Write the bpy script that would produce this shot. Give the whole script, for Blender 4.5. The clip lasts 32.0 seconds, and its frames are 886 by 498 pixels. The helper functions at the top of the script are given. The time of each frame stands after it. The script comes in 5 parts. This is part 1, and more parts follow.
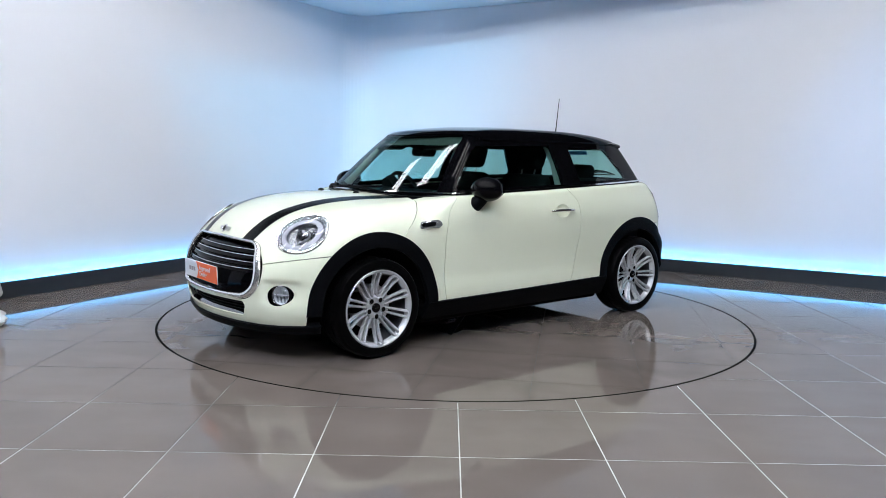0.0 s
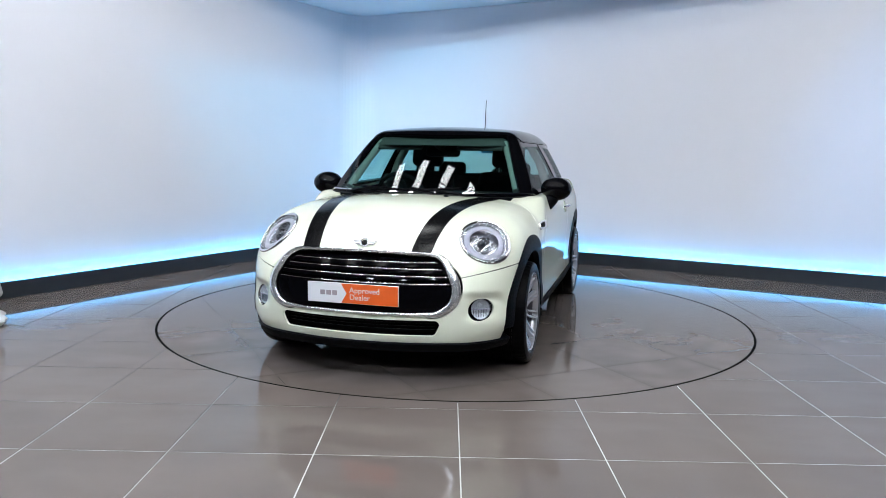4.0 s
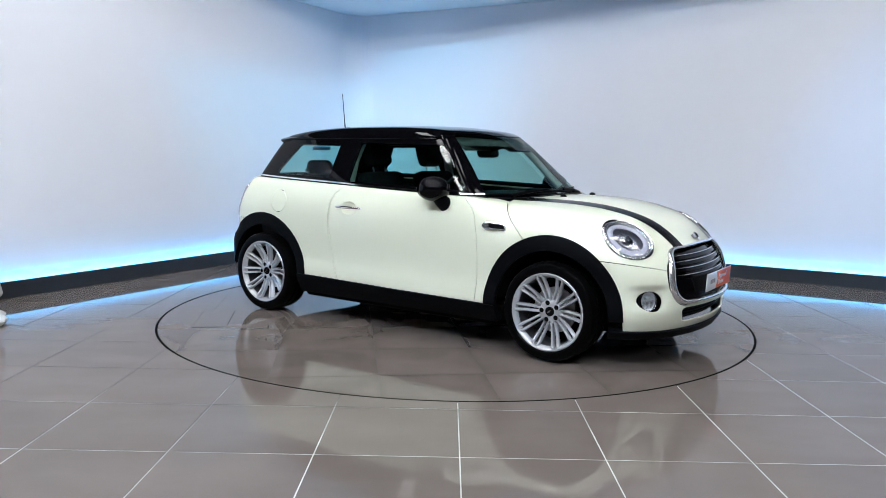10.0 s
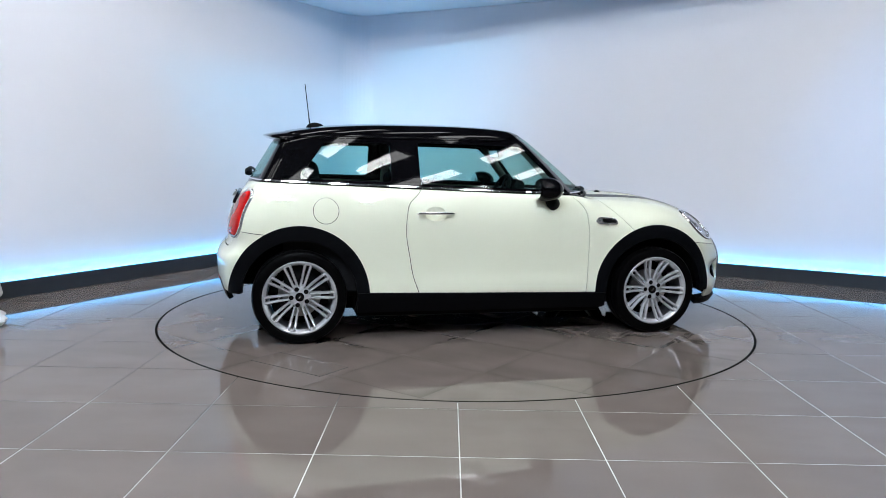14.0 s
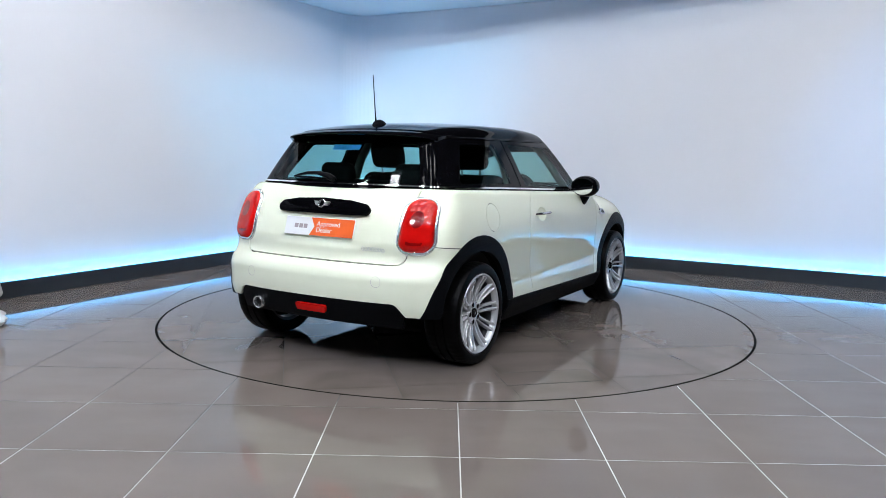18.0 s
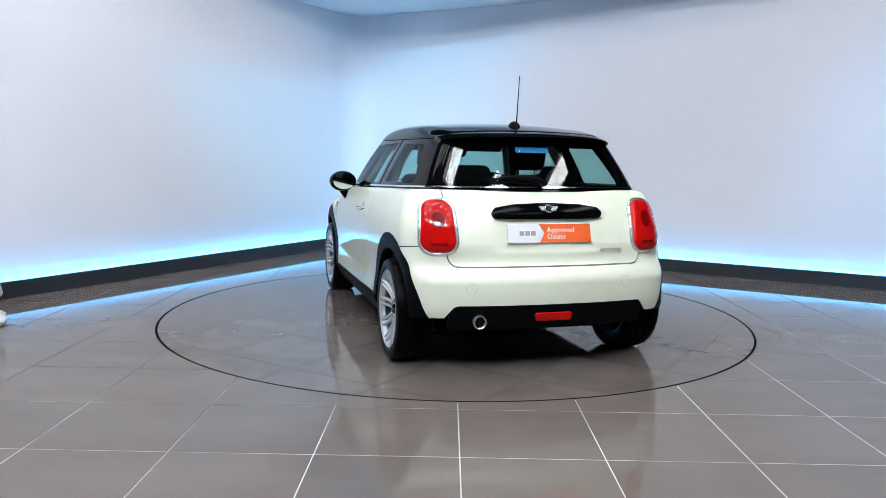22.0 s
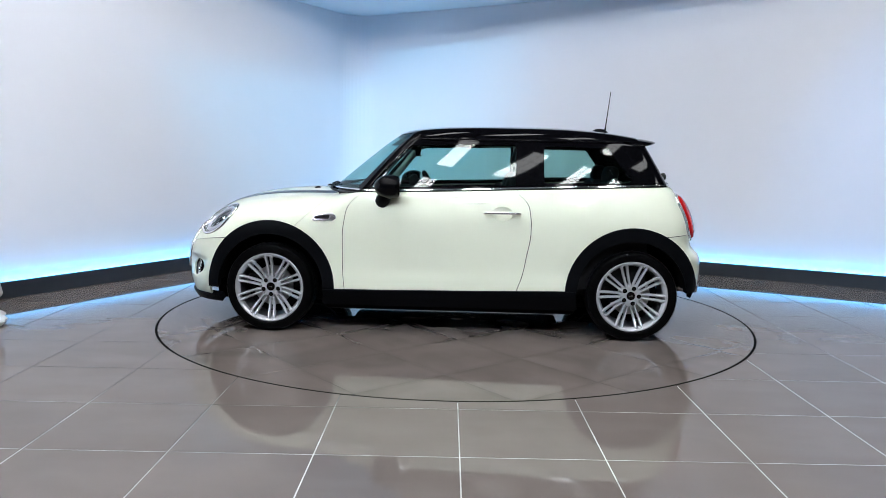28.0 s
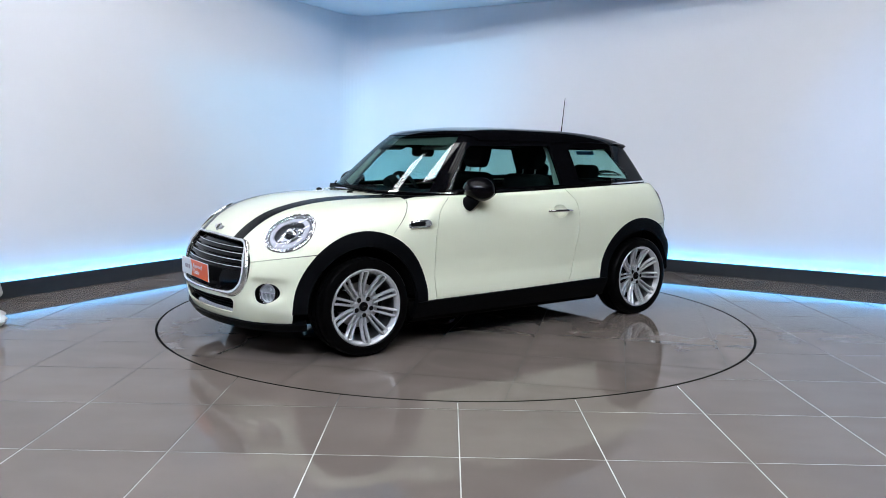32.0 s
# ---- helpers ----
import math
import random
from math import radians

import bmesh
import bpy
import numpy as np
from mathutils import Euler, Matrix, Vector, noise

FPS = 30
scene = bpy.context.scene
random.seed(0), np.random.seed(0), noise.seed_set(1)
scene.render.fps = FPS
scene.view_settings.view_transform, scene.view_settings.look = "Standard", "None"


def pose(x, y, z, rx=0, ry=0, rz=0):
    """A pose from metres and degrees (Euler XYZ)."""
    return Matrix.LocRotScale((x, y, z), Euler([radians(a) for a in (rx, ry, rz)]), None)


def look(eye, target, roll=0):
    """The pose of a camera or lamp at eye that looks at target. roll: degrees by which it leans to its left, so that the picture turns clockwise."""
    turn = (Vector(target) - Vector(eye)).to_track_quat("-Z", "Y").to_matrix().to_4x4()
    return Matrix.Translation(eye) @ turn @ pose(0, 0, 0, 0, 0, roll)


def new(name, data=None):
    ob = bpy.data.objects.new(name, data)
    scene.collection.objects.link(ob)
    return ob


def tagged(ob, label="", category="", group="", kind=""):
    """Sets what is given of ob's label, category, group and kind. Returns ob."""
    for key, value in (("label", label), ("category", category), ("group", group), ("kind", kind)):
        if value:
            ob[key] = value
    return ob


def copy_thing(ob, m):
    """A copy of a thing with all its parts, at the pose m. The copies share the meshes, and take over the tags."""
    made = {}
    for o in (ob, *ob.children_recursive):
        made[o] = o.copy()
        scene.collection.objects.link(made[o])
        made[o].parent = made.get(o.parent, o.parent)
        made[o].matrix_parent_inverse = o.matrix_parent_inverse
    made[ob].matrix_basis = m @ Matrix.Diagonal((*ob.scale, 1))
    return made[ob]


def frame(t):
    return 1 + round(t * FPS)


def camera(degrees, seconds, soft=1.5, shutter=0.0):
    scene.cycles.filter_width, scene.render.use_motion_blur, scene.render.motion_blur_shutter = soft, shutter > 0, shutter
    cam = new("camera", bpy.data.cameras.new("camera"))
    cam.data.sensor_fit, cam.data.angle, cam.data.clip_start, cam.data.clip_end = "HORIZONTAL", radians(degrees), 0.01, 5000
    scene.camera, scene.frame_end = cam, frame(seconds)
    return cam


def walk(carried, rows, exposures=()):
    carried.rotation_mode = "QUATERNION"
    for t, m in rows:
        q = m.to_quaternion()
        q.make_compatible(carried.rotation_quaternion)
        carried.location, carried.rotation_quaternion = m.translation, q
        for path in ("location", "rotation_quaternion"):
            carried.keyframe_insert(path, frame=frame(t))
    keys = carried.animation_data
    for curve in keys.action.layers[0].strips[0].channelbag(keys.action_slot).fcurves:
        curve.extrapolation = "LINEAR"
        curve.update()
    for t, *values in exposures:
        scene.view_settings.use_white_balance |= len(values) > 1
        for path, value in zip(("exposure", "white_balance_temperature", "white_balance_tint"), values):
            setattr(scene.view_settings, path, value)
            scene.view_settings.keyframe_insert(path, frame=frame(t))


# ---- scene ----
cam = camera(59.834, 32.0, soft=0.5)
CAM_POSE = pose(0, -6.021, 1.2465, 82.996, 0, 0.941) @ pose(0, 0, 0, 0, 0, 0.996)
walk(cam, [(0, CAM_POSE), (32, CAM_POSE)], exposures=[(0, 0.0), (32, 0.0)])

CANOPY = (1.25, 1.15, 0.55)  # depth at the corner, along the east wall and along the west wall
FLOOD_Z = (5.9, 4.9)
LED_W = 3.3
LAMP_Z, LAMP_HANG = 5.2, 1.4
LAMP_XS, LAMP_YS, LAMP_TURN = (-2.45, -1.30, -0.15, 1.0, 2.15, 3.30, 4.45, 5.60), (-4.65, -2.7, -0.75), -28.7
FLOOD_S, PANEL_S, SPOT_W = 392, 14.5, 1350
CAR_X, CAR_Y = 0.0143, -0.0354
RATE, START = 11.762, 208.55
TURN = ([(0, 219.7), (0.5, 220.2), (1, 222.4), (1.5, 226.1)] + [(t, START + RATE * t) for t in range(2, 31)]
        + [(30.5, 566.8), (31, 572.0), (31.5, 575.1), (32, 576.4)])

# ---- world, light ----
world = bpy.data.worlds.new("world")
scene.world = world
world.use_nodes = True
world.node_tree.nodes["Background"].inputs[0].default_value = (0.5, 0.6, 0.8, 1)
world.node_tree.nodes["Background"].inputs[1].default_value = 0.03


def area_lamp(name, m, sx, sy, watts, colour, spread=180):
    data = bpy.data.lights.new(name, "AREA")
    data.shape, data.size, data.size_y, data.energy, data.color = "RECTANGLE", sx, sy, watts, colour
    data.spread = radians(spread)
    ob = new(name, data)
    ob.matrix_world = m
    return ob


# ---- materials ----
def mat(name, colour, rough=0.5, metal=0.0, coat=0.0, emit=None, strength=0.0, vary=0.0, scale=20.0, bump=0.0, bump_scale=200.0, spec=0.5, rvary=0.0):
    m = bpy.data.materials.new(name)
    m.use_nodes = True
    nt = m.node_tree
    b = nt.nodes["Principled BSDF"]
    b.inputs["Base Color"].default_value = (*colour, 1)
    b.inputs["Roughness"].default_value = rough
    b.inputs["Metallic"].default_value = metal
    b.inputs["Coat Weight"].default_value = coat
    b.inputs["Coat Roughness"].default_value = 0.03
    b.inputs["Specular IOR Level"].default_value = spec
    if emit:
        b.inputs["Emission Color"].default_value = (*emit, 1)
        b.inputs["Emission Strength"].default_value = strength
    tc = nt.nodes.new("ShaderNodeTexCoord")
    if vary or rvary:
        n = nt.nodes.new("ShaderNodeTexNoise")
        n.inputs["Scale"].default_value, n.inputs["Detail"].default_value = scale, 6
        nt.links.new(tc.outputs["Object"], n.inputs["Vector"])
        if vary:
            r = nt.nodes.new("ShaderNodeMapRange")
            r.inputs["To Min"].default_value, r.inputs["To Max"].default_value = 1 - vary, 1 + vary
            nt.links.new(n.outputs["Fac"], r.inputs["Value"])
            mx = nt.nodes.new("ShaderNodeVectorMath")
            mx.operation = "SCALE"
            mx.inputs[0].default_value = colour
            nt.links.new(r.outputs["Result"], mx.inputs["Scale"])
            nt.links.new(mx.outputs["Vector"], b.inputs["Base Color"])
        if rvary:
            r2 = nt.nodes.new("ShaderNodeMapRange")
            r2.inputs["To Min"].default_value, r2.inputs["To Max"].default_value = max(rough - rvary, 0.0), rough + rvary
            nt.links.new(n.outputs["Fac"], r2.inputs["Value"])
            nt.links.new(r2.outputs["Result"], b.inputs["Roughness"])
    if bump:
        n2 = nt.nodes.new("ShaderNodeTexNoise")
        n2.inputs["Scale"].default_value, n2.inputs["Detail"].default_value = bump_scale, 4
        nt.links.new(tc.outputs["Object"], n2.inputs["Vector"])
        bp = nt.nodes.new("ShaderNodeBump")
        bp.inputs["Strength"].default_value, bp.inputs["Distance"].default_value = bump, 0.002
        nt.links.new(n2.outputs["Fac"], bp.inputs["Height"])
        nt.links.new(bp.outputs["Normal"], b.inputs["Normal"])
    return m


def glass_mat(name, tint, ior=1.45, rough=0.0):
    """Thin tinted pane: clear through, with a mirror gloss that grows at grazing angles."""
    m = bpy.data.materials.new(name)
    m.use_nodes = True
    nt = m.node_tree
    nt.nodes.clear()
    out = nt.nodes.new("ShaderNodeOutputMaterial")
    tr = nt.nodes.new("ShaderNodeBsdfTransparent")
    tr.inputs[0].default_value = (*tint, 1)
    gl = nt.nodes.new("ShaderNodeBsdfGlossy")
    gl.inputs["Roughness"].default_value = rough
    lw = nt.nodes.new("ShaderNodeLayerWeight")
    lw.inputs["Blend"].default_value = 0.5
    pw = nt.nodes.new("ShaderNodeMath")
    pw.operation, pw.inputs[1].default_value = "POWER", 5
    nt.links.new(lw.outputs["Facing"], pw.inputs[0])
    fr = nt.nodes.new("ShaderNodeMath")
    f0 = ((ior - 1) / (ior + 1)) ** 2 * 1.9
    fr.operation, fr.inputs[1].default_value, fr.inputs[2].default_value = "MULTIPLY_ADD", 0.46 - f0, f0
    nt.links.new(pw.outputs[0], fr.inputs[0])
    mix = nt.nodes.new("ShaderNodeMixShader")
    nt.links.new(fr.outputs[0], mix.inputs[0])
    nt.links.new(tr.outputs[0], mix.inputs[1])
    nt.links.new(gl.outputs[0], mix.inputs[2])
    nt.links.new(mix.outputs[0], out.inputs[0])
    return m


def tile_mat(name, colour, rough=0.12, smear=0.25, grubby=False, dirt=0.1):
    """Polished porcelain: cloudy stain, fine speckle, slight tone change from tile to tile, uneven polish."""
    m = bpy.data.materials.new(name)
    m.use_nodes = True
    nt = m.node_tree
    b = nt.nodes["Principled BSDF"]
    geo = nt.nodes.new("ShaderNodeTexCoord")
    info = nt.nodes.new("ShaderNodeObjectInfo")
    n1 = nt.nodes.new("ShaderNodeTexNoise")
    n1.inputs["Scale"].default_value, n1.inputs["Detail"].default_value = 1.6, 7
    n2 = nt.nodes.new("ShaderNodeTexNoise")
    n2.inputs["Scale"].default_value, n2.inputs["Detail"].default_value = 220, 2
    add = nt.nodes.new("ShaderNodeVectorMath")
    add.operation = "ADD"
    nt.links.new(geo.outputs["Object"], add.inputs[0])
    nt.links.new(info.outputs["Location"], add.inputs[1])
    nt.links.new(add.outputs[0], n1.inputs["Vector"])
    nt.links.new(add.outputs[0], n2.inputs["Vector"])
    tone = nt.nodes.new("ShaderNodeMath")
    tone.operation = "MULTIPLY_ADD"
    tone.inputs[1].default_value, tone.inputs[2].default_value = 0.30, 0.80
    nt.links.new(n1.outputs["Fac"], tone.inputs[0])
    speck = nt.nodes.new("ShaderNodeMath")
    speck.operation = "MULTIPLY_ADD"
    speck.inputs[1].default_value = 0.16
    nt.links.new(n2.outputs["Fac"], speck.inputs[0])
    nt.links.new(tone.outputs[0], speck.inputs[2])
    rnd = nt.nodes.new("ShaderNodeMath")
    rnd.operation = "MULTIPLY_ADD"
    rnd.inputs[1].default_value = 0.08
    nt.links.new(info.outputs["Random"], rnd.inputs[0])
    nt.links.new(speck.outputs[0], rnd.inputs[2])
    mapn = nt.nodes.new("ShaderNodeMapping")
    mapn.inputs["Rotation"].default_value = (0, 0, 0.5)
    mapn.inputs["Scale"].default_value = (1.0, 3.2, 1.0)
    nt.links.new(add.outputs[0], mapn.inputs["Vector"])
    n3 = nt.nodes.new("ShaderNodeTexNoise")
    n3.inputs["Scale"].default_value, n3.inputs["Detail"].default_value, n3.inputs["Distortion"].default_value = 1.1, 4, 0.3
    nt.links.new(mapn.outputs[0], n3.inputs["Vector"])
    sm = nt.nodes.new("ShaderNodeMapRange")
    sm.inputs["From Min"].default_value, sm.inputs["From Max"].default_value = 0.45, 0.75
    sm.inputs["To Min"].default_value, sm.inputs["To Max"].default_value = 0.0, smear
    nt.links.new(n3.outputs["Fac"], sm.inputs["Value"])
    tot = nt.nodes.new("ShaderNodeMath")
    tot.operation = "ADD"
    nt.links.new(rnd.outputs[0], tot.inputs[0])
    nt.links.new(sm.outputs["Result"], tot.inputs[1])
    col = nt.nodes.new("ShaderNodeVectorMath")
    col.operation = "SCALE"
    col.inputs[0].default_value = colour
    nt.links.new(tot.outputs[0], col.inputs["Scale"])
    # scuffed film of dirt in swirls
    n4 = nt.nodes.new("ShaderNodeTexNoise")
    n4.inputs["Scale"].default_value, n4.inputs["Detail"].default_value, n4.inputs["Distortion"].default_value = 1.7, 2, 0.7
    nt.links.new(add.outputs[0], n4.inputs["Vector"])
    film = nt.nodes.new("ShaderNodeMapRange")
    film.inputs["From Min"].default_value, film.inputs["From Max"].default_value = 0.36, 0.72
    film.inputs["To Min"].default_value, film.inputs["To Max"].default_value = 1.0, 1.0 - dirt
    nt.links.new(n4.outputs["Fac"], film.inputs["Value"])
    soiled = nt.nodes.new("ShaderNodeMath")
    soiled.operation = "MULTIPLY"
    nt.links.new(tot.outputs[0], soiled.inputs[0])
    nt.links.new(film.outputs["Result"], soiled.inputs[1])
    tot = soiled
    nt.links.new(tot.outputs[0], col.inputs["Scale"])
    if grubby:
        # trodden dirt along the joints
        sep = nt.nodes.new("ShaderNodeSeparateXYZ")
        nt.links.new(geo.outputs["Object"], sep.inputs[0])
        ab = []
        for axis in ("X", "Y"):
            a = nt.nodes.new("ShaderNodeMath")
            a.operation = "ABSOLUTE"
            nt.links.new(sep.outputs[axis], a.inputs[0])
            ab.append(a)
        mx = nt.nodes.new("ShaderNodeMath")
        mx.operation = "MAXIMUM"
        nt.links.new(ab[0].outputs[0], mx.inputs[0])
        nt.links.new(ab[1].outputs[0], mx.inputs[1])
        wob = nt.nodes.new("ShaderNodeMath")
        wob.operation = "MULTIPLY_ADD"
        wob.inputs[1].default_value = 0.05
        nt.links.new(n3.outputs["Fac"], wob.inputs[0])
        nt.links.new(mx.outputs[0], wob.inputs[2])
        ed = nt.nodes.new("ShaderNodeMapRange")
        ed.inputs["From Min"].default_value, ed.inputs["From Max"].default_value = 0.285, 0.335
        ed.inputs["To Min"].default_value, ed.inputs["To Max"].default_value = 1.0, 0.89
        nt.links.new(wob.outputs[0], ed.inputs["Value"])
        mul = nt.nodes.new("ShaderNodeMath")
        mul.operation = "MULTIPLY"
        nt.links.new(tot.outputs[0], mul.inputs[0])
        nt.links.new(ed.outputs["Result"], mul.inputs[1])
        nt.links.new(mul.outputs[0], col.inputs["Scale"])
    nt.links.new(col.outputs[0], b.inputs["Base Color"])
    rr = nt.nodes.new("ShaderNodeMapRange")
    rr.inputs["To Min"].default_value, rr.inputs["To Max"].default_value = rough, rough * 1.6
    nt.links.new(n3.outputs["Fac"], rr.inputs["Value"])
    nt.links.new(rr.outputs["Result"], b.inputs["Roughness"])
    b.inputs["Specular IOR Level"].default_value = 0.22
    return m


M_WALL = mat("wall_paint", (0.80, 0.79, 0.83), 0.75, vary=0.02, scale=1.5, bump=0.06, bump_scale=90)
M_CEIL = mat("ceiling_paint", (0.80, 0.81, 0.83), 0.8, vary=0.02, scale=2)
M_PLINTH = mat("plinth_paint", (0.022, 0.027, 0.034), 0.45, vary=0.15, scale=6)
M_ROOFDARK = mat("dark_roof_sheet", (0.02, 0.02, 0.022), 0.8, vary=0.2, scale=3)
M_FAR = mat("far_wall_paint", (0.025, 0.025, 0.028), 0.8, vary=0.1, scale=2)
M_TILE = tile_mat("polished_grey_tile", (0.145, 0.120, 0.108), 0.032, 0.12, dirt=0.10)
M_TTILE = tile_mat("worn_turntable_tile", (0.141, 0.116, 0.104), 0.033, 0.12, True, 0.26)
def grout_mat():
    """Pale joints, trodden dark in patches, and darker towards the back and left of the booth."""
    m = mat("pale_grout", (0.5, 0.49, 0.47), 0.9)
    nt = m.node_tree
    b = nt.nodes["Principled BSDF"]
    tc = nt.nodes.new("ShaderNodeTexCoord")
    n = nt.nodes.new("ShaderNodeTexNoise")
    n.inputs["Scale"].default_value, n.inputs["Detail"].default_value = 1.3, 6
    nt.links.new(tc.outputs["Object"], n.inputs["Vector"])
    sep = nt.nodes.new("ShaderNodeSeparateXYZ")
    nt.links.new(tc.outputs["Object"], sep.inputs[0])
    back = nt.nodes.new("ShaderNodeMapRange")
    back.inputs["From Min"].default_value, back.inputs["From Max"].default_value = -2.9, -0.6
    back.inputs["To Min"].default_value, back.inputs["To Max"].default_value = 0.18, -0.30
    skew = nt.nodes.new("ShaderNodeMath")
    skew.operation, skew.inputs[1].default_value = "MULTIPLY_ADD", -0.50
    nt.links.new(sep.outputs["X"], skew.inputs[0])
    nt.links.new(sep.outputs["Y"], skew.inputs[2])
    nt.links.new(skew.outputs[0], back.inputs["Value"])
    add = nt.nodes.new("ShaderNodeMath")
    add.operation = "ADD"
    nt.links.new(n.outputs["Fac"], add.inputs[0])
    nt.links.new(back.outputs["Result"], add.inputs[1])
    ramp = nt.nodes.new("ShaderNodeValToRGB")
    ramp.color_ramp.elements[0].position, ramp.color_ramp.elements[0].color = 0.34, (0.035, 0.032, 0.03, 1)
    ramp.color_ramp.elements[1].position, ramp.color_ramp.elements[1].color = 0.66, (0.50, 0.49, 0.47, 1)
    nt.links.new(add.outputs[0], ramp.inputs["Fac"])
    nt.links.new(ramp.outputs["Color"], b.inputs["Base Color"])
    return m


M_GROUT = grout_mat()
M_DGROUT = mat("dark_grout", (0.05, 0.048, 0.046), 0.9, vary=0.15, scale=30)
M_GAP = mat("rubber_gap", (0.002, 0.002, 0.002), 0.9, spec=0.02)
M_PAINT = mat("pepper_white_paint", (0.785, 0.805, 0.645), 0.5, spec=0.2, coat=1.0, vary=0.01, scale=3)
M_BLACK = mat("gloss_black", (0.0022, 0.0022, 0.003), 0.04, spec=0.13)
M_STRIPE = mat("black_vinyl", (0.004, 0.004, 0.0045), 0.2, spec=0.18)
M_PLASTIC = mat("black_plastic", (0.0022, 0.0026, 0.0036), 0.5, spec=0.065, vary=0.15, scale=15, bump=0.25, bump_scale=900)
M_DARK = mat("unlit_black", (0.002, 0.002, 0.002), 0.9, spec=0.1)
M_RUBBER = mat("tyre_rubber", (0.0018, 0.0018, 0.002), 0.35, spec=0.05, vary=0.2, scale=25, bump=0.2, bump_scale=300)
M_ALLOY = mat("silver_alloy", (0.60, 0.61, 0.64), 0.25, metal=0.5, coat=0.6)
# same alloy, darkened: the shade inside the rim is in its colour
M_BARREL = mat("alloy_painted_shade", (0.07, 0.072, 0.08), 0.4, metal=0.5)
M_CHROME = mat("chrome", (0.88, 0.89, 0.91), 0.07, metal=1.0)
M_STEEL = mat("satin_steel", (0.45, 0.45, 0.46), 0.35, metal=1.0)
M_GLASS = glass_mat("tinted_glass", (0.54, 0.76, 0.72))
M_CLEAR = glass_mat("clear_lens", (0.93, 0.95, 0.97), 1.4)
M_TRIM = mat("interior_trim", (0.006, 0.006, 0.007), 0.7, spec=0.2, vary=0.2, scale=20, bump=0.2, bump_scale=500)
M_SEAT = mat("seat_cloth", (0.007, 0.007, 0.008), 0.9, spec=0.15, vary=0.25, scale=60, bump=0.4, bump_scale=700)
M_PILLAR = mat("pillar_cloth", (0.30, 0.31, 0.29), 0.9, vary=0.05, scale=40)
M_LINING = mat("headlining", (0.06, 0.06, 0.057), 0.9, vary=0.05, scale=40)
M_RED = mat("red_lens", (0.52, 0.005, 0.004), 0.05, coat=0.3, spec=0.25, vary=0.1, scale=40)
M_REDDARK = mat("deep_red_lens", (0.22, 0.002, 0.002), 0.10, coat=0.5)
M_SLAT = mat("black_slat", (0.0018, 0.0018, 0.0025), 0.07, spec=0.05)
M_WHITE = mat("white_plate", (0.78, 0.78, 0.80), 0.4)
M_ORANGE = mat("orange_plate", (0.85, 0.13, 0.02), 0.4)
M_GREYMARK = mat("grey_mark", (0.36, 0.30, 0.33), 0.5)
M_BLUE = mat("blue_sticker", (0.06, 0.30, 0.75), 0.4)
M_REFL = mat("silver_reflector", (0.60, 0.60, 0.64), 0.22, metal=1.0, bump=0.3, bump_scale=120)
M_RINGLED = mat("white_light_guide", (0.46, 0.45, 0.52), 0.3, coat=0.3, vary=0.15, scale=30)
M_LENSDARK = mat("projector_glass", (0.02, 0.022, 0.03), 0.04, coat=1.0)
M_SATIN = mat("satin_silver", (0.78, 0.79, 0.80), 0.24, metal=0.85)
M_PEARL = mat("pearl_reflector", (0.62, 0.64, 0.66), 0.3, metal=0.6, bump=0.3, bump_scale=120)
M_DIMCHROME = mat("satin_chrome", (0.5, 0.5, 0.52), 0.18, metal=1.0)
M_SILVER = mat("pale_chrome", (0.74, 0.75, 0.77), 0.18, metal=0.75, coat=0.3)
M_MIRROR = mat("mirror_silver", (0.8, 0.82, 0.83), 0.02, metal=1.0)
M_LAMP = mat("light_panel", (0.9, 0.9, 0.9), 0.5, emit=(0.96, 0.98, 0.99), strength=PANEL_S)
M_FLOOD = mat("flood_face", (0.9, 0.9, 0.9), 0.5, emit=(0.832, 0.945, 1.10), strength=FLOOD_S)
M_HOUSING = mat("white_housing", (0.6, 0.6, 0.6), 0.5)
M_LED = mat("blue_led", (0.2, 0.6, 1.0), 0.5, emit=(0.05, 0.45, 1.0), strength=6)
M_CLOTH = mat("white_cloth", (0.66, 0.66, 0.66), 0.9, vary=0.12, scale=9, bump=0.3, bump_scale=60)


# ---- mesh helpers ----
def np_mesh(name, V, T, N=None, smooth=True):
    """A mesh from arrays of vertices and triangles, with normals of its own if given."""
    V, T = np.asarray(V, float), np.asarray(T, int)
    me = bpy.data.meshes.new(name)
    me.vertices.add(len(V))
    me.vertices.foreach_set("co", V.ravel())
    me.loops.add(T.size)
    me.loops.foreach_set("vertex_index", T.ravel())
    me.polygons.add(len(T))
    me.polygons.foreach_set("loop_start", np.arange(0, T.size, T.shape[1]))
    me.update(calc_edges=True)
    me.polygons.foreach_set("use_smooth", np.full(len(T), smooth))
    if N is not None:
        me.normals_split_custom_set_from_vertices([tuple(n) for n in N])
    return me


def put(name, me, material, parent=None, label=""):
    """Links a mesh as one object under a thing or part."""
    me.materials.clear()
    me.materials.append(material)
    ob = new(name, me)
    ob.parent = parent
    if label:
        ob["label"] = label
    return ob


def part(name, bm, material, parent=None, label="", smooth=None):
    """Links a bmesh as one object. smooth: edges sharper than that many degrees stay sharp."""
    me = bpy.data.meshes.new(name)
    if smooth is not None:
        for f in bm.faces:
            f.smooth = True
        for e in bm.edges:
            e.smooth = not (len(e.link_faces) == 2 and e.calc_face_angle(0) > radians(smooth))
    bm.to_mesh(me)
    bm.free()
    return put(name, me, material, parent, label)


def thing(name, label, category, group="", kind=""):
    return tagged(new(name), label, category, group, kind)


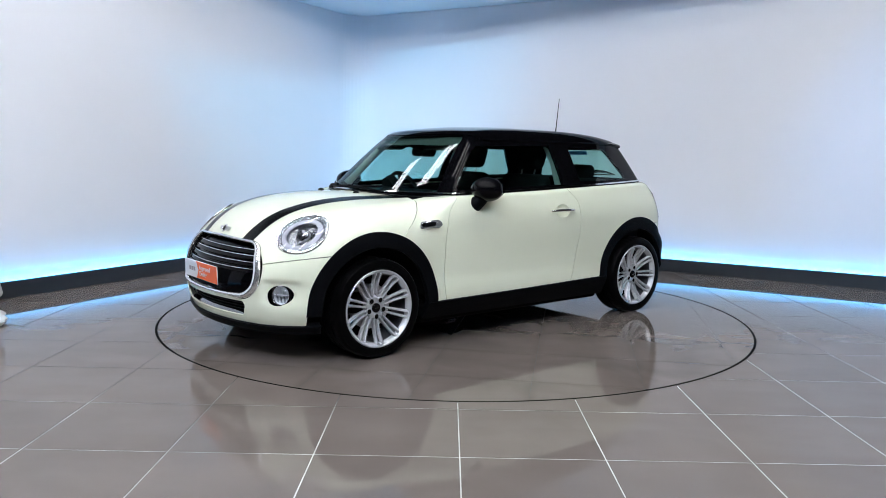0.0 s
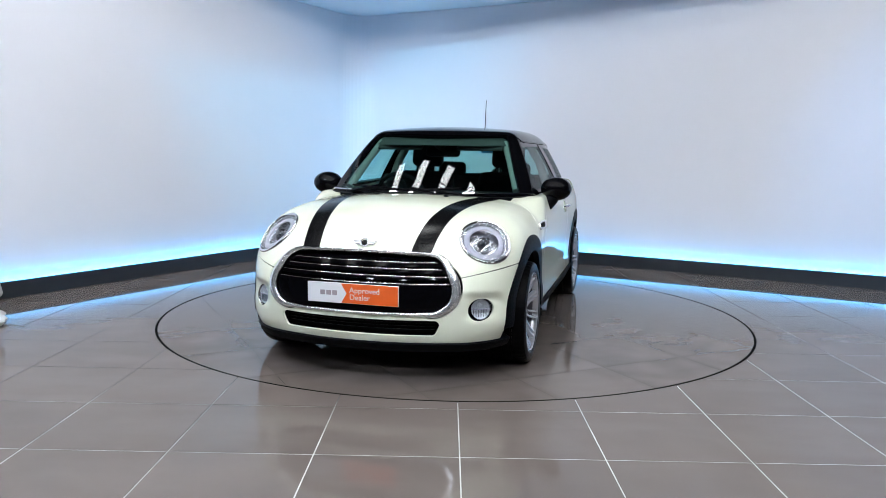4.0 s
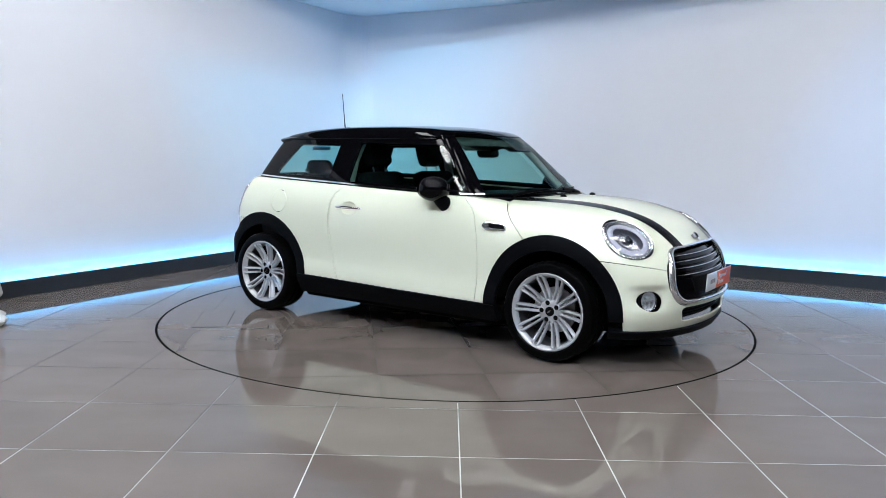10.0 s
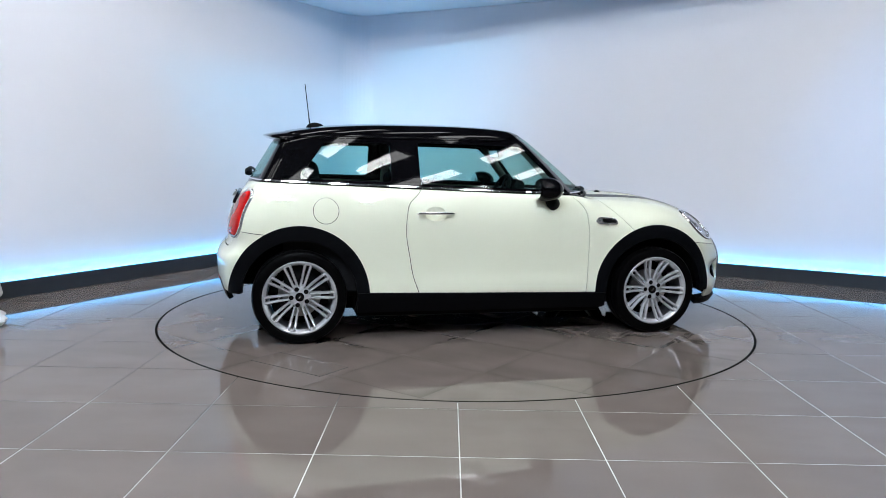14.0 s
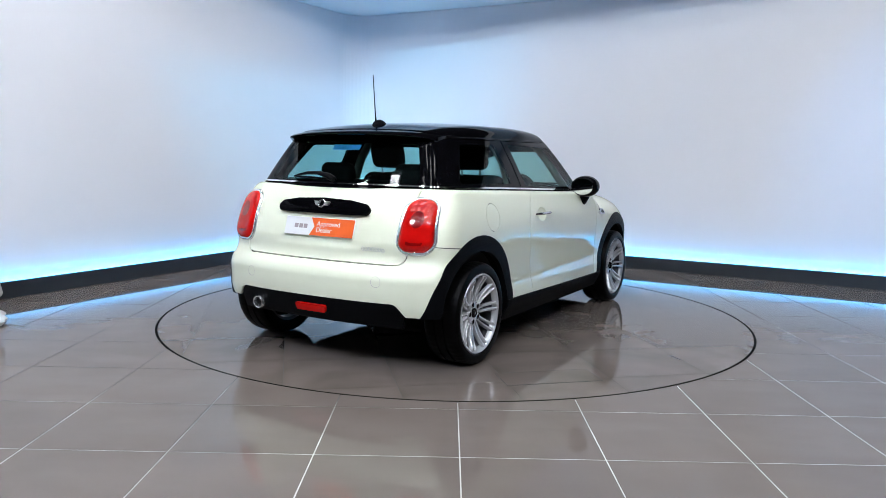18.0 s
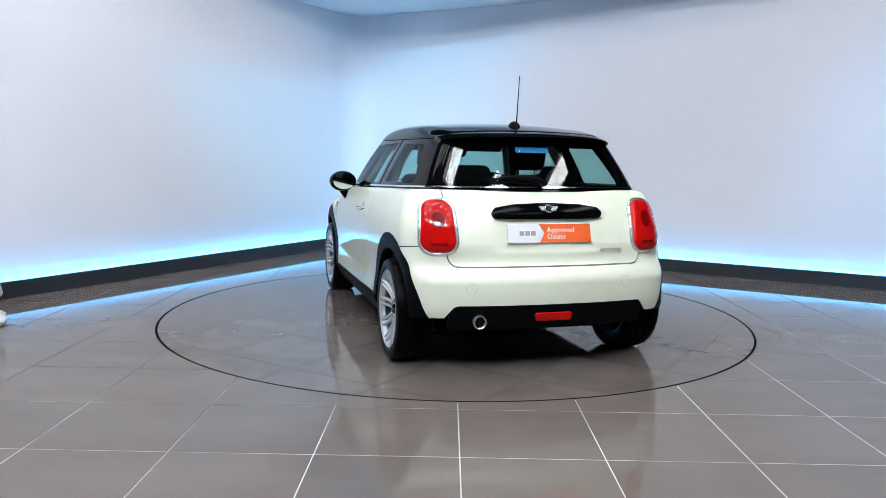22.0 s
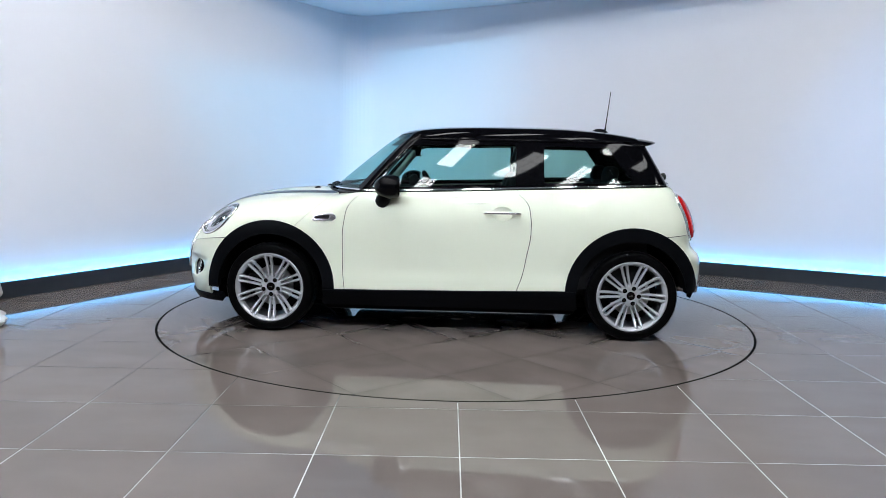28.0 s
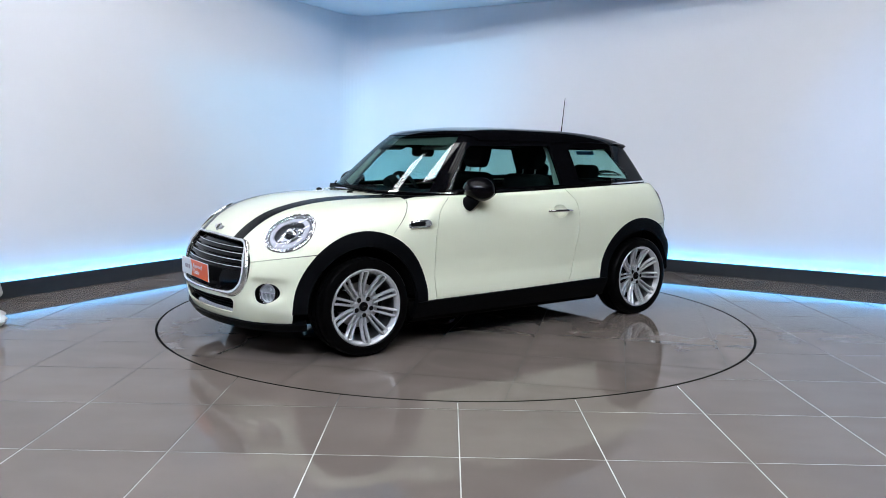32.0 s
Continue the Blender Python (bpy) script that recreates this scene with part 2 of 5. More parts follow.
def box(sx, sy, sz, m=None, bevel=0.0, seg=2, bm=None):
    bm = bm or bmesh.new()
    r = bmesh.ops.create_cube(bm, size=1, matrix=(m or Matrix()) @ Matrix.Diagonal((sx, sy, sz, 1)))
    if bevel:
        es = list({e for v in r["verts"] for e in v.link_edges})
        bmesh.ops.bevel(bm, geom=es, offset=bevel, segments=seg, affect="EDGES", profile=0.5)
    return bm


def lathe(rings, m=None, n=48, bm=None, close=False):
    """A solid of revolution about z: rings of (radius, z)."""
    bm = bm or bmesh.new()
    m = m or Matrix()
    rows = []
    for r, z in rings:
        if r < 1e-5:
            rows.append([bm.verts.new(m @ Vector((0, 0, z)))])
        else:
            rows.append([bm.verts.new(m @ Vector((r * math.cos(2 * math.pi * i / n), r * math.sin(2 * math.pi * i / n), z))) for i in range(n)])
    pairs = list(zip(rows, rows[1:])) + ([(rows[-1], rows[0])] if close else [])
    for a, b in pairs:
        for i in range(n):
            j = (i + 1) % n
            if len(a) == 1 and len(b) == 1:
                continue
            if len(a) == 1:
                bm.faces.new((a[0], b[j], b[i]))
            elif len(b) == 1:
                bm.faces.new((a[i], a[j], b[0]))
            else:
                bm.faces.new((a[i], a[j], b[j], b[i]))
    bmesh.ops.recalc_face_normals(bm, faces=bm.faces)
    return bm


def tube(points, r, n=10, bm=None, closed=False, flat=1.0):
    """A round bar along points."""
    bm = bm or bmesh.new()
    pts = [Vector(p) for p in points]
    rows, up = [], Vector((0, 0, 1))
    for i, p in enumerate(pts):
        a = pts[i - 1] if (i or closed) else p
        b = pts[(i + 1) % len(pts)] if (i < len(pts) - 1 or closed) else p
        d = (b - a).normalized()
        s = d.cross(up)
        s = s.normalized() if s.length > 1e-4 else Vector((1, 0, 0))
        u = s.cross(d)
        rr = r[i] if isinstance(r, (list, tuple)) else r
        rows.append([bm.verts.new(p + rr * (math.cos(2 * math.pi * k / n) * s + flat * math.sin(2 * math.pi * k / n) * u)) for k in range(n)])
    for a, b in list(zip(rows, rows[1:])) + ([(rows[-1], rows[0])] if closed else []):
        for k in range(n):
            bm.faces.new((a[k], a[(k + 1) % n], b[(k + 1) % n], b[k]))
    if not closed:
        bm.faces.new(rows[0])
        bm.faces.new(rows[-1])
    bmesh.ops.recalc_face_normals(bm, faces=bm.faces)
    return bm


def slab(outline, z0, z1, m=None, bm=None):
    """A plate with a polygon outline in x, y between two heights."""
    bm = bm or bmesh.new()
    m = m or Matrix()
    lo = [bm.verts.new(m @ Vector((x, y, z0))) for x, y in outline]
    hi = [bm.verts.new(m @ Vector((x, y, z1))) for x, y in outline]
    bm.faces.new(lo[::-1])
    bm.faces.new(hi)
    for i in range(len(lo)):
        j = (i + 1) % len(lo)
        bm.faces.new((lo[i], lo[j], hi[j], hi[i]))
    bmesh.ops.recalc_face_normals(bm, faces=bm.faces)
    return bm


def spline(xs, ys):
    """A smooth monotone-ish curve through a few values (Catmull-Rom in y)."""
    xs, ys = np.array(xs, float), np.array(ys, float)
    if xs[0] > xs[-1]:
        xs, ys = xs[::-1], ys[::-1]
    d = np.gradient(ys, xs)
    s = np.diff(ys) / np.diff(xs)
    for i in range(1, len(xs) - 1):
        if s[i - 1] * s[i] <= 0:
            d[i] = 0
    d[0], d[-1] = s[0], s[-1]

    def f(x):
        x = np.asarray(x, float)
        xc = np.clip(x, xs[0], xs[-1])
        i = np.clip(np.searchsorted(xs, xc) - 1, 0, len(xs) - 2)
        h = xs[i + 1] - xs[i]
        t = (xc - xs[i]) / h
        return ((2 * t**3 - 3 * t**2 + 1) * ys[i] + (t**3 - 2 * t**2 + t) * h * d[i] + (3 * t**2 - 2 * t**3) * ys[i + 1] + (t**3 - t**2) * h * d[i + 1]
                + (x - xc) * np.where(x < xc, d[0], d[-1]))

    return f


# ---- setting ----
TABLE_R = 2.224
CORNER = Vector((-1.36, 4.46))
DIR_L, DIR_R = Vector((-0.48, -0.877)).normalized(), Vector((0.882, -0.471)).normalized()
WALL_TOP, PLINTH_H = 3.05, 0.138
FILLET = 0.26


def corner_arc(n=10):
    """Points of the rounded corner, from the one wall to the other."""
    half = math.acos(DIR_L.dot(DIR_R)) / 2
    c = CORNER + (DIR_L + DIR_R).normalized() * FILLET / math.tan(half) / math.cos(half)
    p, q = CORNER + DIR_L * FILLET / math.tan(half), CORNER + DIR_R * FILLET / math.tan(half)
    a, b = p - c, q - c
    whole = a.angle_signed(b)
    return [c + Matrix.Rotation(-whole * k / n, 2) @ a for k in range(n + 1)]


ARC = corner_arc()
LINE = [CORNER + DIR_L * 7.5, *ARC, CORNER + DIR_R * 9.0]  # foot of the baseboard's front
SPANS = ((0, 1 + len(ARC) // 2), (1 + len(ARC) // 2, len(LINE) - 1))  # the points of each wall


def offset_line(line, d):
    """The line moved sideways, away from the room by d."""
    out = []
    for i, p in enumerate(line):
        ns = []
        for a, b in ((i - 1, i), (i, i + 1)):
            if a >= 0 and b < len(line):
                t = (line[b] - line[a]).normalized()
                ns.append(Vector((-t.y, t.x)))
        n = sum(ns, Vector((0, 0))).normalized()
        out.append(p + n * d / max(n.dot(ns[0]), 0.3))
    return out


def wall_strip(name, i, d0, d1, z0, z1, material, kind="structure", label="", category=""):
    a, b = offset_line(LINE, d0), offset_line(LINE, d1)
    j, k = SPANS[i]
    ob = part(name, slab(a[j:k + 1] + b[j:k + 1][::-1], z0, z1), material)
    return tagged(ob, label, category, kind=kind)


WALL_OFF = 0.09
for i, nm in enumerate(("wall_west", "wall_east")):
    wall_strip(nm, i, WALL_OFF, WALL_OFF + 0.2, 0, WALL_TOP, M_WALL, label="plain white painted booth wall lit by blue glow", category="wall")
for i, nm in enumerate(("baseboard_1", "baseboard_2")):
    wall_strip(nm, i, 0.0, 0.02, 0, PLINTH_H, M_PLINTH, label="dark charcoal baseboard hiding a blue light strip", category="baseboard")
for i, nm in enumerate(("trim_1", "trim_2")):
    wall_strip(nm, i, 0.03, 0.045, 0.085, 0.10, M_LED, label="thin blue light strip behind the baseboard", category="light strip")
LED_COL = (0.045, 0.46, 1.0)
mid_line = offset_line(LINE, 0.068)
for a, b in ((mid_line[0], mid_line[3]), (mid_line[-4], mid_line[-1])):
    c, d = (a + b) / 2, b - a
    m = Matrix.Translation((c.x, c.y, 0.115)) @ Matrix.Rotation(math.atan2(d.y, d.x), 4, "Z") @ Matrix.Rotation(math.pi, 4, "X")
    area_lamp("light_strip_lamp", m, d.length, 0.02, LED_W * d.length, LED_COL)

# canopy over the corner: a white slab that runs out along both walls, open to the hall in front
outer = offset_line(LINE, WALL_OFF + 0.2)
IN_L, IN_R = Vector((-DIR_L.y, DIR_L.x)), Vector((DIR_R.y, -DIR_R.x))
front = [CORNER + DIR_R * 9 + IN_R * 0.05, CORNER + DIR_R * 6.2 + IN_R * 0.10, CORNER + DIR_R * 2.0 + IN_R * CANOPY[1], CORNER + (DIR_L + DIR_R) * CANOPY[0],
         CORNER + DIR_L * 1.4 + IN_L * CANOPY[2], CORNER + DIR_L * 2.2 + IN_L * 0.08, CORNER + DIR_L * 7.5 + IN_L * 0.05]
tagged(part("ceiling", slab(outer + front, WALL_TOP + 0.004, WALL_TOP + 0.12), M_CEIL), "white painted ceiling edge over the booth corner", "ceiling", kind="structure")

# closing walls of the dark hall round the booth
def hall_wall(name, x0, y0, x1, y1, material, z1=6.6):
    tagged(part(name, box(x1 - x0, y1 - y0, z1, Matrix.Translation(((x0 + x1) / 2, (y0 + y1) / 2, z1 / 2))), material),
           "plain painted wall closing the hall", "wall", kind="structure")


hall_wall("wall_south", -12, -13.2, 12, -13.0, M_FAR)
hall_wall("wall_hall_west", -12.2, -13, -12.0, 9, M_FAR)
hall_wall("wall_hall_east", 12.0, -13, 12.2, 9, M_FAR)
hall_wall("wall_north", -12, 9.0, 12, 9.2, M_FAR)
tagged(part("ceiling_hall", box(24.4, 22.4, 0.2, Matrix.Translation((0, -2, 6.7))), M_ROOFDARK), "dark hall roof above the lights", "ceiling", kind="structure")

# ---- lights of the hall ----
def light_panel():
    root = thing("ceiling_light", "long white twin-panel ceiling light hung under the roof", "ceiling light", "hall lights")
    part("housing", box(0.34, 1.26, 0.08, Matrix.Translation((0, 0, 0.05)), 0.01), M_HOUSING, root)
    for j in (-1, 1):
        for k in range(3):
            part("diffuser", box(0.145, 0.39, 0.012, Matrix.Translation((0.08 * j, 0.41 * (k - 1), 0.0)), 0.004), M_LAMP, root, "glowing white diffuser")
    for k in (-0.5, 0.5):
        part("hanger", tube([(0, k, 0.08), (0, k, LAMP_HANG)], 0.006, 6), M_STEEL, root)
    return root


def flood_lamp():
    root = thing("flood_light", "small square white floodlight on a rail", "floodlight", "booth floodlights")
    part("housing", box(0.30, 0.22, 0.08, Matrix.Translation((0, 0, 0.045)), 0.012), M_HOUSING, root)
    part("diffuser", box(0.26, 0.18, 0.01, None, 0.003), M_FLOOD, root, "glowing white face")
    part("bracket", tube([(0, 0, 0.07), (0, 0.014, 0.20)], 0.018, 8), M_STEEL, root)
    return root


first = light_panel()
spots = [pose(0, 0, 0, 0, 0, LAMP_TURN) @ pose(x, y, LAMP_Z) for y in LAMP_YS for x in LAMP_XS]
first.matrix_world = spots[0]
for m in spots[1:]:
    copy_thing(first, m)
flood = flood_lamp()
for i in range(8):
    a = radians(-34 + 46 * i / 7)
    eye = Vector((7.6 * math.sin(a), -7.6 * math.cos(a) + 0.6, FLOOD_Z[i % 2]))
    m = look(eye, (0, 2.0, 1.5))
    if i == 0:
        lamp = flood
        flood.matrix_world = m
    else:
        lamp = copy_thing(flood, m)
    if i % 2:
        up = Vector((7.75 * math.sin(a), -7.75 * math.cos(a) + 0.6, 6.04))
        part("drop_rod", tube([(0, 0.010, 0.16), m.inverted() @ up], 0.018, 8), M_STEEL, lamp)


def blue_spot(eye, target, watts, colour, degrees):
    spot = thing("blue_spotlight", "small blue spotlight hung from the floodlight rail", "spotlight", "blue spotlights")
    m = look(eye, target)
    spot.matrix_world = m
    part("can", lathe([(0.07, 0.0), (0.075, 0.0), (0.075, 0.22), (0.05, 0.26), (0, 0.26), (0, 0.24), (0.07, 0.20)], None, 24), M_PLASTIC, spot, smooth=40)
    part("bracket", tube([(0, 0, 0.24), (0, 0.09, 0.42)], 0.014, 8), M_STEEL, spot)
    top = m @ Vector((0, 0.09, 0.41))
    part("drop_rod", tube([m.inverted() @ p for p in (top, Vector((top.x, top.y, 6.61)))], 0.010, 8), M_STEEL, spot)
    sd = bpy.data.lights.new("blue_spot_lamp", "SPOT")
    sd.energy, sd.color, sd.spot_size, sd.spot_blend, sd.shadow_soft_size = watts, colour, radians(degrees), 0.9, 0.05
    new("blue_spot_lamp", sd).matrix_world = m


blue_spot((0.35, -6.75, 5.85), (-1.45, 4.0, 1.85), SPOT_W * 1.6, (0.16, 0.64, 1.0), 27)
blue_spot((2.30, -6.48, 5.85), (4.75, 1.6, 1.1), SPOT_W * 0.85, (0.20, 0.50, 1.0), 22)
rail = thing("light_rail", "grey steel rail carrying the floodlights", "rail")
part("rail_tube", tube([(7.75 * math.sin(radians(a)), -7.75 * math.cos(radians(a)) + 0.6, 6.02) for a in range(-39, 25, 3)], 0.025, 8), M_STEEL, rail)
for a in (-33, -6, 21):
    p = (7.75 * math.sin(radians(a)), -7.75 * math.cos(radians(a)) + 0.6)
    part("rail_drop", tube([(*p, 6.02), (*p, 6.6)], 0.012, 6), M_STEEL, rail)


# ---- cutting tools for shells ----
def clip(S, g):
    """The part of a triangle shell S = (V, N, T) where g < 0, cut along g = 0."""
    V, N, T = S
    g = np.where(np.abs(g) < 1e-9, 1e-9, g)
    ins = g[T] < 0
    cnt = ins.sum(1)
    out = [T[cnt == 3]]
    tri1, tri2 = T[cnt == 1], T[cnt == 2]
    i1, i2 = ins[cnt == 1], ins[cnt == 2]
    k1, k2 = np.argmax(i1, 1), np.argmin(i2, 1)
    r1, r2 = np.arange(len(tri1)), np.arange(len(tri2))
    a, b, c = tri1[r1, k1], tri1[r1, (k1 + 1) % 3], tri1[r1, (k1 + 2) % 3]
    o, p, q = tri2[r2, k2], tri2[r2, (k2 + 1) % 3], tri2[r2, (k2 + 2) % 3]
    E = np.concatenate([np.stack([a, b], 1), np.stack([a, c], 1), np.stack([o, p], 1), np.stack([o, q], 1)])
    if len(E):
        E.sort(1)
        U, inv = np.unique(E, axis=0, return_inverse=True)
        inv = inv.ravel()
        w = (g[U[:, 0]] / (g[U[:, 0]] - g[U[:, 1]]))[:, None]
        V2 = V[U[:, 0]] * (1 - w) + V[U[:, 1]] * w
        N2 = N[U[:, 0]] * (1 - w) + N[U[:, 1]] * w
        N2 /= np.maximum(np.linalg.norm(N2, axis=1), 1e-9)[:, None]
        base = len(V)
        n1, n2 = len(tri1), len(tri2)
        ab, ac, op, oq = (inv[s] + base for s in (slice(0, n1), slice(n1, 2 * n1), slice(2 * n1, 2 * n1 + n2), slice(2 * n1 + n2, None)))
        out += [np.stack([a, ab, ac], 1), np.stack([op, p, q], 1), np.stack([op, q, oq], 1)]
        V, N = np.concatenate([V, V2]), np.concatenate([N, N2])
    T = np.concatenate(out)
    used, inv = np.unique(T, return_inverse=True)
    return V[used], N[used], inv.reshape(-1, 3)


def cut(S, *gs):
    """Clips by several functions of the points, one after the other."""
    for g in gs:
        S = clip(S, g(*S[0].T))
    return S


def lift(S, h):
    return S[0] + S[1] * (h[:, None] if isinstance(h, np.ndarray) else h), S[1], S[2]


def rimmed(S, depth):
    """The shell with its open edges turned inwards by depth, as panels are hemmed."""
    V, N, T = S
    e = np.concatenate([T[:, [0, 1]], T[:, [1, 2]], T[:, [2, 0]]])
    key = np.sort(e, 1)
    U, idx, cnt = np.unique(key, axis=0, return_index=True, return_counts=True)
    be = e[idx[cnt == 1]]
    if not len(be):
        return S
    d = V[be[:, 1]] - V[be[:, 0]]
    n = np.cross(d, N[be[:, 0]] + N[be[:, 1]])
    n /= np.maximum(np.linalg.norm(n, axis=1), 1e-9)[:, None]
    vn = np.zeros_like(V)
    np.add.at(vn, be[:, 0], n)
    np.add.at(vn, be[:, 1], n)
    ids = np.unique(be)
    vn = vn[ids]
    vn /= np.maximum(np.linalg.norm(vn, axis=1), 1e-9)[:, None]
    pos = np.full(len(V), -1)
    pos[ids] = np.arange(len(ids))
    b0, k = len(V), len(ids)
    A, B = pos[be[:, 0]] + b0, pos[be[:, 1]] + b0
    T2 = np.concatenate([np.stack([A, A + k, B], 1), np.stack([B, A + k, B + k], 1)])
    return np.concatenate([V, V[ids], V[ids] - N[ids] * depth]), np.concatenate([N, vn, vn]), np.concatenate([T, T2])


def shell(name, S, material, parent, label="", rim=0.012, h=0.0):
    S = lift(S, h)
    if rim:
        S = rimmed(S, rim)
    return put(name, np_mesh(name, S[0], S[2], S[1]), material, parent, label)


def smax(a, b, k):
    h = np.maximum(k - np.abs(a - b), 0) / k
    return np.maximum(a, b) + h * h * k * 0.25


def poly_sd(pts, r=0.0):
    """Signed distance to a polygon, its corners rounded by r."""
    P = np.array(pts, float)
    if r:
        c = P.mean(0)
        area = np.sum(P[:, 0] * np.roll(P[:, 1], -1) - np.roll(P[:, 0], -1) * P[:, 1])
        Q = P if area > 0 else P[::-1]
        n = len(Q)
        new_p = []
        for i in range(n):
            d0, d1 = Q[i] - Q[i - 1], Q[(i + 1) % n] - Q[i]
            d0, d1 = d0 / np.linalg.norm(d0), d1 / np.linalg.norm(d1)
            n0, n1 = np.array([-d0[1], d0[0]]), np.array([-d1[1], d1[0]])
            m = n0 + n1
            new_p.append(Q[i] + m / max(m @ n0, 0.3) * r)
        P = np.array(new_p)

    def f(u, v):
        best = np.full(u.shape, 1e9)
        inside = np.zeros(u.shape, bool)
        for i in range(len(P)):
            a, b = P[i - 1], P[i]
            e = b - a
            t = np.clip(((u - a[0]) * e[0] + (v - a[1]) * e[1]) / (e @ e), 0, 1)
            best = np.minimum(best, np.hypot(u - a[0] - t * e[0], v - a[1] - t * e[1]))
            hit = ((a[1] > v) != (b[1] > v)) & (u < (b[0] - a[0]) * (v - a[1]) / (b[1] - a[1] if b[1] != a[1] else 1e-9) + a[0])
            inside ^= hit
        return np.where(inside, -best, best) - r

    return f


def ray_shell(f, axis0, axis1, phis, n_mid, n_end, reach=1.6):
    """The surface f = 0 met by rays from an axis along x, closed at both ends."""
    a0, a1 = np.array(axis0, float), np.array(axis1, float)
    cols = []
    al = np.linspace(90, 0, n_end + 1)[:-1]
    for k in al:
        cols.append((a0, -math.sin(radians(k)), math.cos(radians(k))))
    for k in np.linspace(0, 1, n_mid):
        cols.append((a0 + (a1 - a0) * k, 0.0, 1.0))
    for k in al[::-1]:
        cols.append((a1, math.sin(radians(k)), math.cos(radians(k))))
    O = np.array([c[0] for c in cols])[:, None, :]
    sx, cs = np.array([c[1] for c in cols])[:, None], np.array([c[2] for c in cols])[:, None]
    ph = np.radians(phis)[None, :]
    D = np.stack([sx + 0 * ph, cs * np.cos(ph), cs * np.sin(ph)], -1)
    O = np.broadcast_to(O, D.shape)
    lo, hi = np.zeros(D.shape[:2]), np.full(D.shape[:2], reach * 1.0)
    for _ in range(34):
        mid = (lo + hi) / 2
        P = O + D * mid[..., None]
        neg = f(P[..., 0], P[..., 1], P[..., 2]) < 0
        lo, hi = np.where(neg, mid, lo), np.where(neg, hi, mid)
    P = O + D * lo[..., None]
    e = 1e-4
    x, y, z = P[..., 0], P[..., 1], P[..., 2]
    G = np.stack([f(x + e, y, z) - f(x - e, y, z), f(x, y + e, z) - f(x, y - e, z), f(x, y, z + e) - f(x, y, z - e)], -1)
    G /= np.maximum(np.linalg.norm(G, axis=-1), 1e-12)[..., None]
    nu, nv = P.shape[:2]
    idx = np.arange(nu * nv).reshape(nu, nv)
    if phis[-1] - phis[0] > 359:
        idx[:, -1] = idx[:, 0]
    idx[0, :], idx[-1, :] = idx[0, 0], idx[-1, 0]
    q = np.stack([idx[:-1, :-1], idx[1:, :-1], idx[1:, 1:], idx[:-1, 1:]], -1).reshape(-1, 4)
    T = np.concatenate([q[:, [0, 2, 1]], q[:, [0, 3, 2]]])
    T = T[(T[:, 0] != T[:, 1]) & (T[:, 1] != T[:, 2]) & (T[:, 0] != T[:, 2])]
    return P.reshape(-1, 3), G.reshape(-1, 3), T


# ---- the car's form ----
AXLE, HUB_Z = 1.2475, 0.308
wide = spline([-1.85, -1.6, -1.25, -0.6, 0.0, 0.7, 1.25, 1.55, 1.8, 2.05], [0.792, 0.822, 0.840, 0.848, 0.850, 0.848, 0.846, 0.826, 0.788, 0.72])
tuck = spline([0.15, 0.25, 0.32, 0.38, 0.46, 0.55, 0.66, 0.78, 0.88, 0.95, 1.02, 1.10], [0.09, 0.036, 0.008, 0.0095, 0.0165, 0.0140, 0.0065, 0.003, 0.014, 0.034, 0.062, 0.11])
nose = spline([0.15, 0.24, 0.32, 0.45, 0.55, 0.63, 0.70, 0.80, 0.95], [1.93, 1.99, 2.015, 2.02, 2.012, 1.99, 1.955, 1.90, 1.80])
tail = spline([0.15, 0.28, 0.36, 0.45, 0.53, 0.575, 0.625, 0.75, 0.85, 0.95, 1.06], [-1.70, -1.77, -1.797, -1.809, -1.810, -1.796, -1.750, -1.730, -1.700, -1.650, -1.575])
belt = spline([-1.7, -1.5, -1.2, -0.5, 0.0, 0.6, 0.75], [1.048, 1.044, 1.034, 1.010, 0.991, 0.974, 0.972])
hood = spline([0.60, 0.85, 1.06, 1.26, 1.43, 1.60, 1.75, 1.88, 1.96, 2.1], [0.990, 0.986, 0.984, 0.974, 0.952, 0.908, 0.850, 0.772, 0.70, 0.55])


def body_f(x, y, z):
    ay = np.abs(y)
    r1, r2 = np.hypot(x - AXLE, z - HUB_Z), np.hypot(x + AXLE, z - HUB_Z)
    flare = 0.003 * (np.exp(-((r1 - 0.42) / 0.09) ** 2) + np.exp(-((r2 - 0.42) / 0.09) ** 2))
    side = ay - (wide(x) - tuck(z) + flare)
    scoop = 0.036 * np.exp(-((ay - 0.664) / 0.082) ** 4 - (np.where(z > 0.45, (z - 0.45) / 0.050, (z - 0.45) / 0.075)) ** 4)
    front = (x - (nose(z) - 0.33 * y**2 - 0.14 * y**4 - scoop)) * 0.95
    recess = 0.013 * np.exp(-((y / 0.312) ** 8) - ((z - 0.800) / 0.092) ** 8)
    back = ((tail(z) + recess + 0.10 * y**2 + 0.16 * y**4) - x) * 0.97
    k = np.clip((x - 0.62) / 0.3, 0, 1)
    k = k * k * (3 - 2 * k)
    top = z - ((1 - k) * (belt(x) + 0.004) + k * (hood(x) - (0.105 + 0.065 * np.clip((x - 0.9) / 0.8, 0, 1)) * y**2))
    top = top * (1 - 0.12 * k)
    f = smax(smax(side, back, 0.11), front, 0.20)
    return smax(f, top, 0.03 + 0.17 * k)


